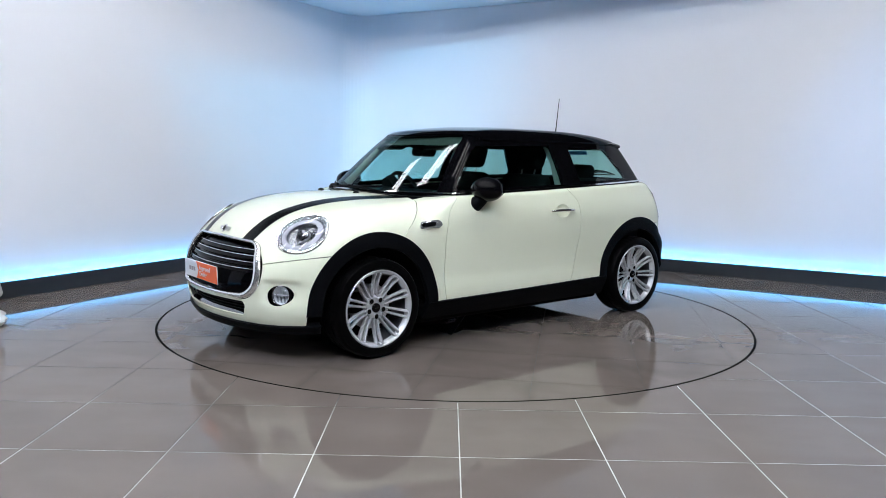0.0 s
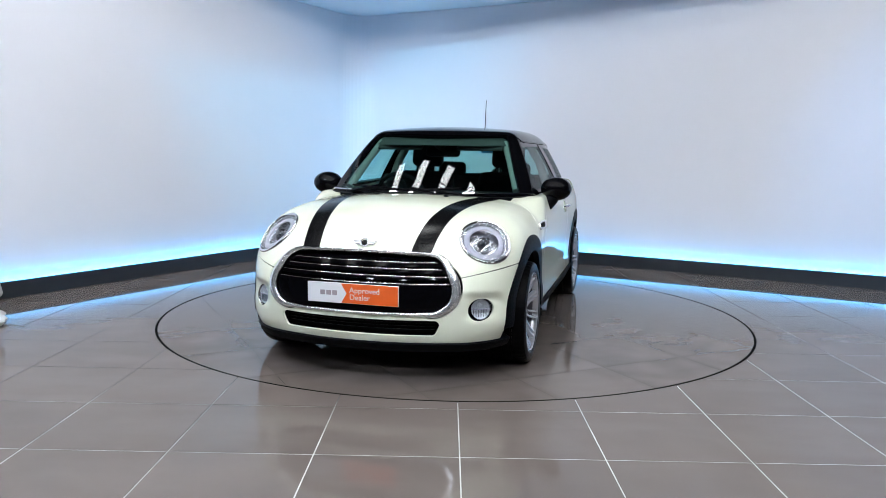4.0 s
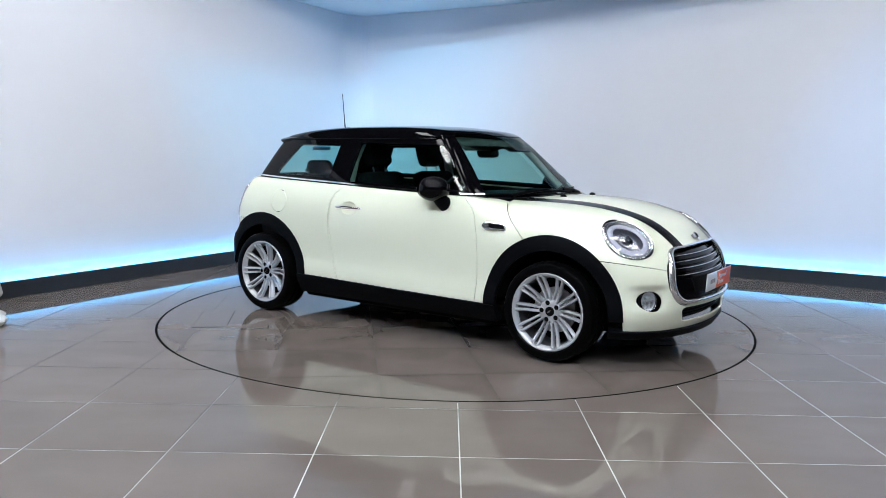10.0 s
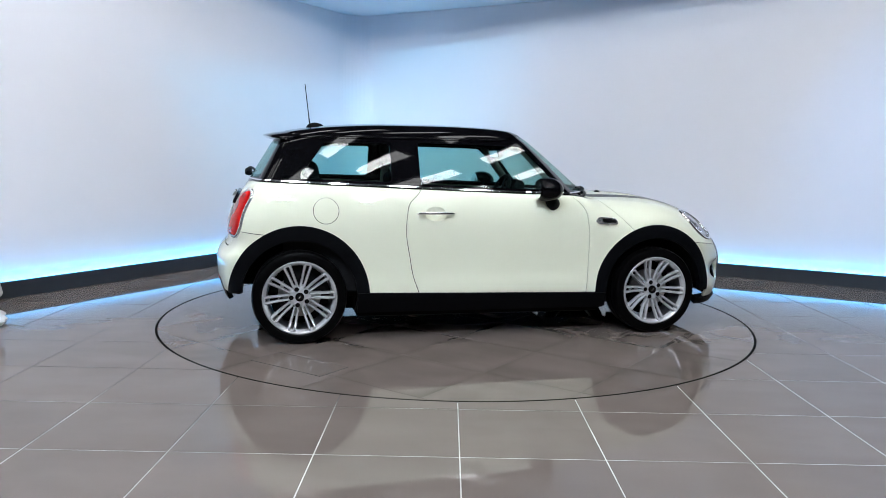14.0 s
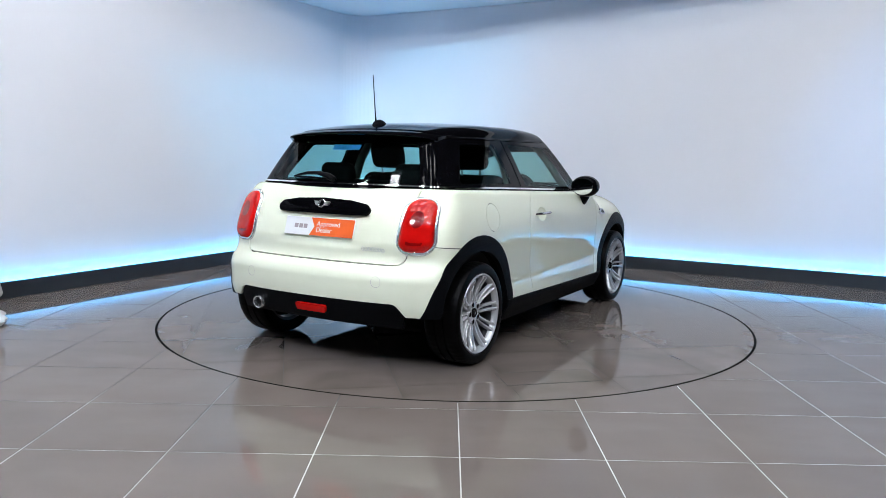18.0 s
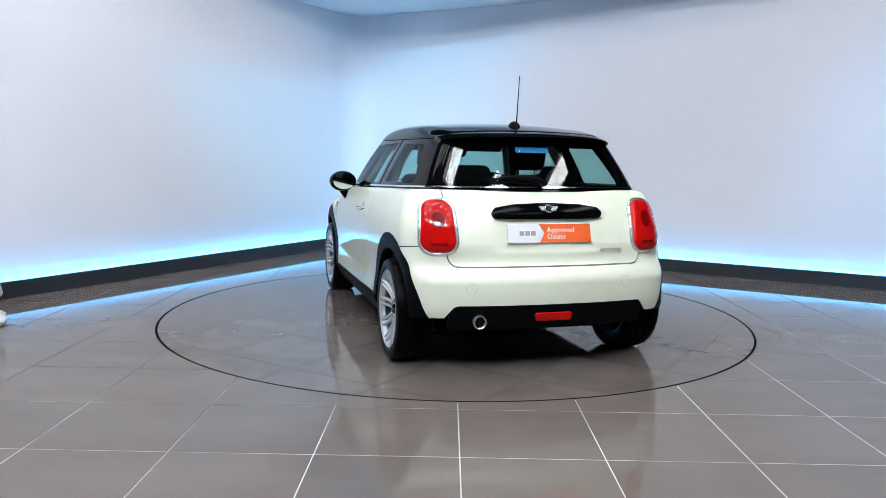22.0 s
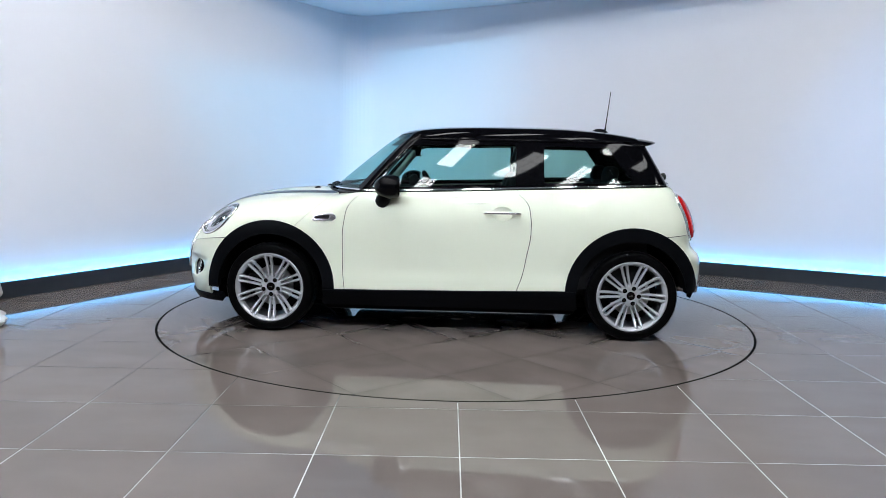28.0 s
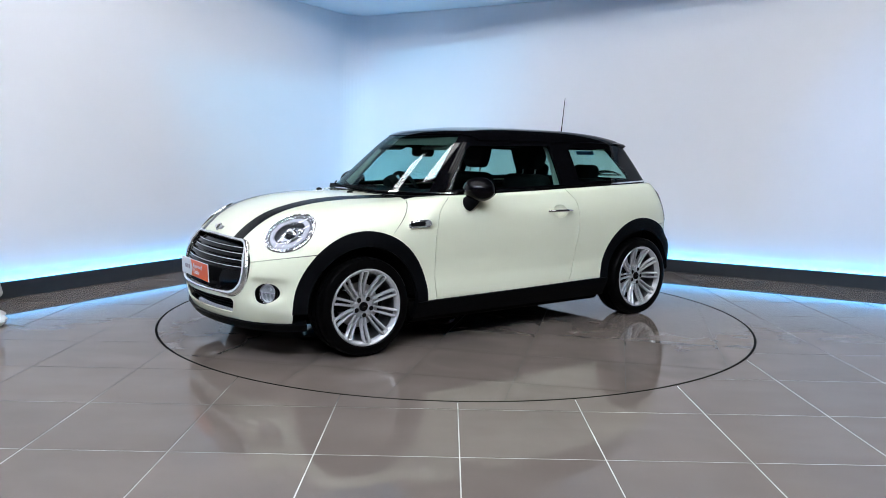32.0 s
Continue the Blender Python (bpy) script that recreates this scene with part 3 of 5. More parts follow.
glass_base = spline([-1.7, -1.55, -1.2, -0.5, 0.0, 0.4, 0.9, 1.1], [0.63, 0.672, 0.735, 0.768, 0.765, 0.745, 0.69, 0.66])
roof_z = spline([-1.75, -1.43, -1.3, -1.1, -0.9, -0.5, -0.07, 0.14, 0.35, 0.50, 0.7], [1.315, 1.376, 1.400, 1.430, 1.447, 1.459, 1.456, 1.445, 1.416, 1.378, 1.31])
screen_x = spline([0.95, 1.022, 1.208, 1.351, 1.45], [0.975, 0.892, 0.668, 0.483, 0.33])


def cabin_f(x, y, z):
    ay = np.abs(y)
    side = (ay - (glass_base(x) - 0.45 * (z - 1.0) - 0.25 * np.maximum(z - 1.0, 0) ** 2)) * 0.9
    front = (x - (screen_x(z) - 0.60 * y**2)) * 0.62
    back = ((-1.585 + 0.62 * (z - 1.05) + 0.22 * y**2) - x) * 0.85
    top = z - (roof_z(x) - 0.10 * y**2)
    f = smax(side, top, 0.055)
    f = smax(f, front, 0.024)
    return smax(f, back, 0.05)


PHIS = np.concatenate([np.linspace(-90, -72, 6), np.linspace(-72, 90, 166)[1:], np.linspace(90, 252, 166)[1:], np.linspace(252, 270, 6)[1:]])
BODY = ray_shell(body_f, (-1.30, 0, 0.60), (1.45, 0, 0.60), PHIS, 230, 84)
PHI2 = np.concatenate([np.linspace(-6, 90, 90), np.linspace(90, 186, 90)[1:]])
CABIN = ray_shell(cabin_f, (-1.15, 0, 0.985), (0.30, 0, 0.985), PHI2, 150, 70)

def meet(f, o, d, reach=1.5):
    """Where a ray that starts inside the form leaves it, and the normal there."""
    o, d = np.array(o, float), np.array(d, float)
    lo, hi = 0.0, reach
    for _ in range(40):
        m = (lo + hi) / 2
        if f(*(o + d * m)) < 0:
            lo = m
        else:
            hi = m
    p, e = o + d * lo, 1e-4
    n = np.array([f(p[0] + e, p[1], p[2]) - f(p[0] - e, p[1], p[2]), f(p[0], p[1] + e, p[2]) - f(p[0], p[1] - e, p[2]), f(p[0], p[1], p[2] + e) - f(p[0], p[1], p[2] - e)])
    return Vector(p), Vector(n).normalized()


def round_path(pts, r, grow, arc=9, run=8):
    """Points round a polygon whose corners are rounded by r, moved outwards by grow."""
    P = [Vector(p) for p in pts]
    if sum(a.x * b.y - b.x * a.y for a, b in zip(P, P[1:] + P[:1])) < 0:
        P.reverse()
    n, out, ends = len(P), [], []
    for i in range(n):
        d0, d1 = (P[i] - P[i - 1]).normalized(), (P[(i + 1) % n] - P[i]).normalized()
        n0, n1 = Vector((d0.y, -d0.x)), Vector((d1.y, -d1.x))
        m = n0 + n1
        c = P[i] - m / max(m.dot(n0), 0.3) * r
        a0, a1 = math.atan2(n0.y, n0.x), math.atan2(n1.y, n1.x)
        if a1 < a0:
            a1 += 2 * math.pi
        ends.append([c + Vector((math.cos(a0 + (a1 - a0) * k / arc), math.sin(a0 + (a1 - a0) * k / arc))) * (r + grow) for k in range(arc + 1)])
    for i in range(n):
        out += ends[i]
        a, b = ends[i][-1], ends[(i + 1) % n][0]
        out += [a.lerp(b, k / run) for k in range(1, run)]
    return [(p.x, p.y) for p in out]


def bead(path, wide, high, n=12):
    """A closed moulding of oval section that lies on a surface along (point, normal) pairs."""
    bm = bmesh.new()
    rows, L = [], len(path)
    for i, (p, nm) in enumerate(path):
        t = (path[(i + 1) % L][0] - path[i - 1][0]).normalized()
        side = t.cross(nm).normalized()
        w = wide[i] if isinstance(wide, list) else wide
        rows.append([bm.verts.new(p + side * w * math.cos(2 * math.pi * k / n) + nm * high * math.sin(2 * math.pi * k / n)) for k in range(n)])
    for a, b in zip(rows, rows[1:] + rows[:1]):
        for k in range(n):
            bm.faces.new((a[k], a[(k + 1) % n], b[(k + 1) % n], b[k]))
    bmesh.ops.recalc_face_normals(bm, faces=bm.faces)
    return bm


# ---- the car ----
car = thing("car", "cream white three-door hatchback with black roof and bonnet stripes", "car")
GAP = 0.0025
seam_rear = spline([0.25, 0.331, 0.42, 0.573, 0.726, 0.84, 0.935, 0.985, 1.05], [-0.44, -0.466, -0.498, -0.529, -0.553, -0.548, -0.520, -0.468, -0.44])
seam_front = spline([0.25, 0.311, 0.478, 0.671, 0.785, 0.898, 0.975, 1.05], [0.715, 0.723, 0.736, 0.736, 0.724, 0.690, 0.61, 0.52])
seam_hood = spline([0.60, 0.745, 0.809, 0.883, 0.939, 0.976, 1.05], [1.17, 1.065, 0.997, 0.918, 0.859, 0.800, 0.70])
sill_z = spline([-1.0, -0.795, 0.135, 0.723, 1.0], [0.337, 0.334, 0.317, 0.309, 0.306])
lamp_c = (1.67, 0.632, 0.785)


def arch_r(x, z):
    cx = np.where(x > 0, AXLE, -AXLE)
    return np.hypot((x - cx) * 1.03, z - HUB_Z)


def g_arch(x, y, z):
    return 0.372 - np.hypot(x - np.where(x > 0, AXLE, -AXLE), z - HUB_Z)


def g_head(x, y, z):
    w = (z - lamp_c[2]) * 0.72 - (x - lamp_c[0]) * 0.694
    return np.where(x > 1.2, (np.hypot((np.abs(y) - lamp_c[1]) / 0.131, w / 0.162) - 1) * 0.145, 1.0)


grille_out = poly_sd([(-0.584, 0.520), (-0.468, 0.710), (0, 0.722), (0.468, 0.710), (0.584, 0.520), (0.512, 0.391), (-0.512, 0.391)], 0.140)
grille_in = poly_sd([(-0.531, 0.520), (-0.427, 0.697), (0, 0.709), (0.427, 0.697), (0.531, 0.520), (0.464, 0.406), (-0.464, 0.406)], 0.125)
intake = poly_sd([(-0.470, 0.366), (0.470, 0.366), (0.430, 0.278), (-0.430, 0.278)], 0.025)
TAIL_PTS = [(0.552, 1.000), (0.730, 0.995), (0.762, 0.690), (0.536, 0.690)]
tail_lamp = poly_sd(TAIL_PTS, 0.078)
gate_edge = poly_sd([(-0.60, 1.3), (0.60, 1.3), (0.60, 0.622), (-0.60, 0.622)], 0.06)
FOG_Y, FOG_Z = 0.652, 0.417


def front_only(sd):
    return lambda x, y, z: np.where(x > 1.3, sd(y, z), 1.0)


def rear_only(sd):
    return lambda x, y, z: np.where(x < -1.2, sd(np.abs(y), z), 1.0)


def neg(g, d=0.0):
    return lambda x, y, z: d - g(x, y, z)


def g_bumper(x, y, z):
    """Below the front bumper's seam."""
    return z - (0.588 + 0.058 * np.clip((np.abs(y) - 0.53) / 0.28, 0, 1.2))


def g_rearline(x, y, z):
    """Below the rear bumper's seam."""
    side = z - (0.730 + 0.10 * (np.clip(-x, 1.3, 1.8) - 1.6))
    return np.where(x > -1.35, 1.0, np.where(np.abs(y) < 0.56, z - 0.9, side))


g_fog = front_only(lambda y, z: np.hypot(np.abs(y) - FOG_Y, z - FOG_Z) - 0.059)
g_grille, g_intake, g_tail = front_only(grille_out), front_only(intake), rear_only(tail_lamp)
g_hoodback = lambda x, y, z: (0.972 - 0.58 * y**2) - x  # negative ahead of the bonnet's rear edge

above_sill = lambda x, y, z: sill_z(x) - z
no_cladding = lambda x, y, z: 0.462 - arch_r(x, z)

# bonnet: a clamshell that takes the wings' tops and surrounds the headlamps
bonnet_s = cut(BODY, lambda x, y, z: seam_hood(z) + GAP - x, lambda x, y, z: GAP - g_bumper(x, y, z), no_cladding,
               neg(g_head), neg(g_grille), lambda x, y, z: g_hoodback(x, y, z) + GAP)
bonnet = shell("bonnet", bonnet_s, M_PAINT, car, "cream white clamshell bonnet")
for s in (-1, 1):
    stripe = cut(bonnet_s, lambda x, y, z: np.abs(y * s - (0.328 + 0.15 * (1.83 - x) / 0.95)) - (0.053 + 0.009 * (1.83 - x)), lambda x, y, z: 0.66 - z)
    shell("bonnet_stripe", stripe, M_STRIPE, bonnet, "matt black vinyl stripe", rim=0, h=0.0016)

# front bumper
bump_s = cut(BODY, lambda x, y, z: g_bumper(x, y, z) + GAP, lambda x, y, z: 1.1 - x, no_cladding, neg(g_grille), neg(g_intake), neg(g_fog),
             lambda x, y, z: 0.238 - z)
bumper = shell("front_bumper", bump_s, M_PAINT, car, "cream white front bumper")
split_s = cut(BODY, lambda x, y, z: z - 0.238, lambda x, y, z: 1.60 - x, g_arch, lambda x, y, z: 0.195 - z)
shell("front_splitter", split_s, M_PLASTIC, car, "black plastic chin spoiler", rim=0.05, h=0.016)

# doors, wings, quarters, sills
for s in (-1, 1):
    half = cut(BODY, lambda x, y, z: 0.3 - y * s)
    door_s = cut(half, lambda x, y, z: seam_rear(z) + GAP - x, lambda x, y, z: x - seam_front(z) + GAP, above_sill, no_cladding, lambda x, y, z: 0.70 - y * s)
    cup_g = lambda x, z: np.hypot((x + 0.357) / 0.072, (z - 0.853) / 0.048) - 1
    door_s = cut(door_s, lambda x, y, z: -cup_g(x, z))
    door = shell("door", door_s, M_PAINT, car, "cream white front door")
    wing = cut(half, lambda x, y, z: seam_front(z) + GAP - x, lambda x, y, z: x - seam_hood(z) + GAP, above_sill, no_cladding, lambda x, y, z: 0.62 - y * s)
    shell("front_wing", wing, M_PAINT, car)
    sill = cut(half, lambda x, y, z: np.abs(x) - 0.872, lambda x, y, z: z - sill_z(x) + GAP, lambda x, y, z: 0.195 - z, g_arch)
    shell("sill", sill, M_PLASTIC, car, "black plastic sill", rim=0.03, h=0.010)
    for cx in (AXLE, -AXLE):
        ring = cut(half, lambda x, y, z: np.abs(x - cx) - 0.5, lambda x, y, z: arch_r(x, z) - 0.468, lambda x, y, z: 0.374 - np.hypot(x - cx, z - HUB_Z), lambda x, y, z: np.where(x < -AXLE, 0.335, np.where(x > AXLE, 0.295, 0.20)) - z)
        shell("wheel_arch", ring, M_PLASTIC, car, "black plastic wheel arch trim", rim=0.035, h=0.004)
        # liner of the wheel well
        bm = bmesh.new()
        rows = []
        for k in range(25):
            a = radians(6 + 168 * k / 24)
            rows.append([bm.verts.new((cx + 0.375 * math.cos(a), s * yy, HUB_Z + 0.376 * math.sin(a))) for yy in (0.812, 0.48)])
        for a, b in zip(rows, rows[1:]):
            bm.faces.new((a[0], a[1], b[1], b[0]))
        bm.faces.new([r[1] for r in rows])
        part("wheel_well", bm, M_DARK, car, smooth=80)
    quarter_s = cut(half, lambda x, y, z: x - seam_rear(z) + GAP, above_sill, no_cladding, lambda x, y, z: GAP - g_rearline(x, y, z),
                    lambda x, y, z: np.where(x < -1.3, GAP - gate_edge(y, z), -1.0), neg(g_tail, 0.004), lambda x, y, z: np.where(x > -1.4, 0.70 - y * s, -1.0))
    if s < 0:
        fuel = lambda x, y, z: np.hypot(x + 1.078, (z - 0.872) * 0.98) - 0.082
        flap_s = cut(quarter_s, lambda x, y, z: fuel(x, y, z) + GAP * 0.7)
        quarter_s = cut(quarter_s, lambda x, y, z: GAP * 0.7 - fuel(x, y, z))
    quarter = shell("rear_quarter", quarter_s, M_PAINT, car)
    if s < 0:
        shell("fuel_flap", flap_s, M_PAINT, quarter, "round fuel flap")
    lens = cut(half, lambda x, y, z: g_tail(x, y, z) + 0.0115)
    dome = np.clip((-0.0115 - g_tail(*lens[0].T)) / 0.085, 0, 1)
    lamp = put("tail_lamp", np_mesh("tail_lamp", *(lambda S: (S[0], S[2]))(rimmed(lift(lens, 0.013 + 0.020 * np.sqrt(dome * (2 - dome))), 0.03))), M_RED, car, "red tail lamp in a chrome ring")
    inner_l = cut(half, lambda x, y, z: np.where(x < -1.2, np.hypot((np.abs(y) - 0.642) / 0.036, (z - 0.872) / 0.046) - 1, 1.0))
    shell("lamp_core", inner_l, M_REDDARK, lamp, "darker red round core", rim=0.01, h=0.0335)
    slot = poly_sd([(0.598, 0.758), (0.692, 0.758), (0.692, 0.738), (0.598, 0.738)], 0.004)
    shell("reverse_slot", cut(half, lambda x, y, z: np.where(x < -1.2, slot(np.abs(y), z), 1.0)), M_REDDARK, lamp, rim=0, h=0.031)
    path = [meet(body_f, (-1.2, s * y, z), (-1, 0, 0)) for y, z in round_path(TAIL_PTS, 0.078, -0.005)]
    part("lamp_ring", bead(path, 0.0135, 0.014), M_SILVER, lamp, "chrome surround", smooth=60)

# tailgate and rear bumper
gate_s = cut(BODY, lambda x, y, z: np.where(x < -1.3, gate_edge(y, z) + GAP * 1.3, 1.0), neg(g_tail, 0.004), lambda x, y, z: z - 1.2)
gate = shell("tailgate", gate_s, M_PAINT, car, "cream white tailgate")
valance = poly_sd([(-0.575, 0.412), (0.575, 0.412), (0.66, 0.30), (0.66, 0.0), (-0.66, 0.0), (-0.66, 0.30)], 0.05)
rb_s = cut(BODY, lambda x, y, z: x + 1.3, lambda x, y, z: g_rearline(x, y, z) + GAP, no_cladding, lambda x, y, z: np.where(x < -1.3, GAP * 1.3 - gate_edge(y, z), -1.0),
           neg(g_tail, 0.004), lambda x, y, z: -valance(y, z), lambda x, y, z: 0.34 - z)
rear_bumper = shell("rear_bumper", rb_s, M_PAINT, car, "cream white rear bumper")
for cy, cz in ((0.486, 0.510), (-0.461, 0.531)):
    part("cover_seam", bead([meet(body_f, (-1.2, cy + 0.030 * math.cos(a), cz + 0.030 * math.sin(a)), (-1, 0, 0)) for a in np.linspace(0, 2 * math.pi, 33)[:-1]], 0.0007, 0.0006, 6), M_GREYMARK, rear_bumper, "round cover seam")
rv_s = cut(BODY, lambda x, y, z: x + 1.25, lambda x, y, z: np.minimum(z - 0.34, valance(y, z)) + GAP, no_cladding, lambda x, y, z: 0.265 - z, lambda x, y, z: np.abs(y) - 0.605)
shell("rear_valance", rv_s, M_PLASTIC, car, "black plastic rear valance", rim=0.03, h=-0.006)

# dark structure seen through gaps and under the car
inner_s = cut(BODY, g_arch, lambda x, y, z: z - belt(x) + 0.03, neg(g_head), neg(g_fog), neg(g_grille), neg(g_intake), lambda x, y, z: 0.335 - z, lambda x, y, z: -np.where(np.abs(y) > 0.3, cup_g(x, z) - 0.02, 1.0))
put("inner_shell", np_mesh("inner_shell", *(lambda S: (S[0], S[2], S[1]))(lift(inner_s, -0.014))), M_DARK, car)
part("underbody", box(1.76, 1.50, 0.15, Matrix.Translation((0, 0, 0.225)), 0.03, bm=box(3.12, 1.10, 0.15, Matrix.Translation((0.16, 0, 0.245)), 0.03)), M_DARK, car)

# ---- glasshouse ----
ya = lambda z: 0.705 - 0.43 * (z - 0.975)
head_full = lambda x, y: np.maximum(roof_z(x) - 0.10 * y**2 - 0.014, 1.343)
head_z = lambda x, y: 1.343 + (head_full(x, y) - 1.343) * np.clip((x - 0.15) / 0.15, 0, 1)
scr = lambda x, y, z: np.where(x > 0.15, smax(smax(np.abs(y) - (ya(z) - 0.045), z - head_z(x, y) + 0.004, 0.03), 0.985 - z, 0.03), 1.0)
door_glass = poly_sd([(0.575, 1.012), (0.350, 1.262), (0.285, 1.308), (-0.445, 1.322), (-0.445, 1.040)], 0.015)
qtr_glass = poly_sd([(-0.640, 1.314), (-1.08, 1.308), (-1.26, 1.072), (-0.640, 1.060)], 0.022)
back_glass = poly_sd([(-0.475, 1.315), (0.475, 1.315), (0.575, 1.07), (-0.575, 1.07)], 0.03)
dg = lambda x, y, z: np.where((np.abs(y) > 0.45) & (x < 0.62), door_glass(x, z), 1.0)
qg = lambda x, y, z: np.where((np.abs(y) > 0.40), qtr_glass(x, z), 1.0)
bg = lambda x, y, z: np.where(x < -1.25, back_glass(y, z), 1.0)
roof_g = lambda x, y, z: head_z(x, y) - z
frame_s = cut(CABIN, lambda x, y, z: z - head_z(x, y) + 0.002, neg(scr), neg(dg), neg(qg), neg(bg), lambda x, y, z: np.where(x > 0.62, 0.962, belt(x) - 0.006) - z)
shell("window_surround", frame_s, M_BLACK, car, "gloss black window surround", rim=0.02)
roof_s = cut(CABIN, roof_g)
roof = shell("roof", roof_s, M_BLACK, car, "gloss black roof", rim=0.015, h=0.004)
shell("headlining", cut(CABIN, lambda x, y, z: 1.33 - z), M_LINING, car, "grey headlining", rim=0, h=-0.025)
shell("windscreen", cut(CABIN, scr), M_GLASS, car, "tinted windscreen", rim=0)
for s in (-1, 1):
    h = cut(CABIN, lambda x, y, z: 0.1 - y * s)
    shell("door_window", cut(h, dg), M_GLASS, car, "tinted door window", rim=0)
    shell("quarter_window", cut(h, qg), M_GLASS, car, "tinted rear side window", rim=0)
    pil = cut(h, lambda x, y, z: np.abs(x + 0.485) - 0.032, lambda x, y, z: z - 1.34, lambda x, y, z: 1.0 - z)
    shell("door_pillar", pil, M_BLACK, car, "gloss black centre pillar", rim=0.004, h=0.003)
shell("rear_window", cut(CABIN, bg), M_GLASS, car, "tinted rear window", rim=0)
base_line = lambda x, y, z: np.where(x > 0.62, 0.974, belt(x))
thin = lambda x: np.where((x > 0.55) | (x < -1.42), 0.0038, 0.0048)
trim_s = cut(CABIN, lambda x, y, z: z - (base_line(x, y, z) + 0.013 + thin(x)), lambda x, y, z: base_line(x, y, z) + 0.013 - thin(x) - z)
shell("belt_trim", trim_s, M_CHROME, car, "thin chrome waistline trim", rim=0.03, h=0.012)


def spoiler():
    """Roof spoiler: a thin bowed blade past the roof's rear edge."""
    bm = bmesh.new()
    rows = []
    for k in range(33):
        y = -0.552 + 1.104 * k / 32
        u = y / 0.552
        xe = -1.485 + 0.060 * u**2 + 0.09 * u**10
        zt = 1.372 - 0.018 * u**2 - 0.016 * u**10
        sec = [(xe + 0.22, zt + 0.026), (xe + 0.10, zt + 0.016), (xe + 0.015, zt), (xe, zt - 0.008), (xe + 0.012, zt - 0.017), (xe + 0.10, zt - 0.022), (xe + 0.20, zt - 0.02)]
        rows.append([bm.verts.new((px, y, pz)) for px, pz in sec])
    for a, b in zip(rows, rows[1:]):
        for i in range(len(a)):
            j = (i + 1) % len(a)
            bm.faces.new((a[i], a[j], b[j], b[i]))
    bm.faces.new(rows[0])
    bm.faces.new(rows[-1])
    bmesh.ops.recalc_face_normals(bm, faces=bm.faces)
    return bm


part("roof_spoiler", spoiler(), M_BLACK, car, "gloss black roof spoiler", smooth=50)


for s in (1, -1):
    gutter = [meet(cabin_f, (x, 0, 1.352), (0, s, 0)) for x in np.linspace(-1.30, 0.22, 40)]
    part("roof_edge", tube([p + n * 0.002 for p, n in gutter], 0.0055, 8), M_BLACK, car, "gloss black roof edge moulding", smooth=60)
    part("pillar_trim", tube([(0.585, s * 0.615, 1.005), (0.50, s * 0.575, 1.10), (0.40, s * 0.525, 1.22), (0.30, s * 0.475, 1.325), (0.18, s * 0.45, 1.345)], [0.030, 0.028, 0.027, 0.028, 0.03], 10), M_PILLAR, car, "pale grey windscreen pillar trim", smooth=60)
    part("pillar_trim", tube([(-0.50, s * 0.665, 1.02), (-0.50, s * 0.60, 1.20), (-0.495, s * 0.515, 1.335)], [0.034, 0.032, 0.03], 10), M_PILLAR, car, "pale grey centre pillar trim", smooth=60)


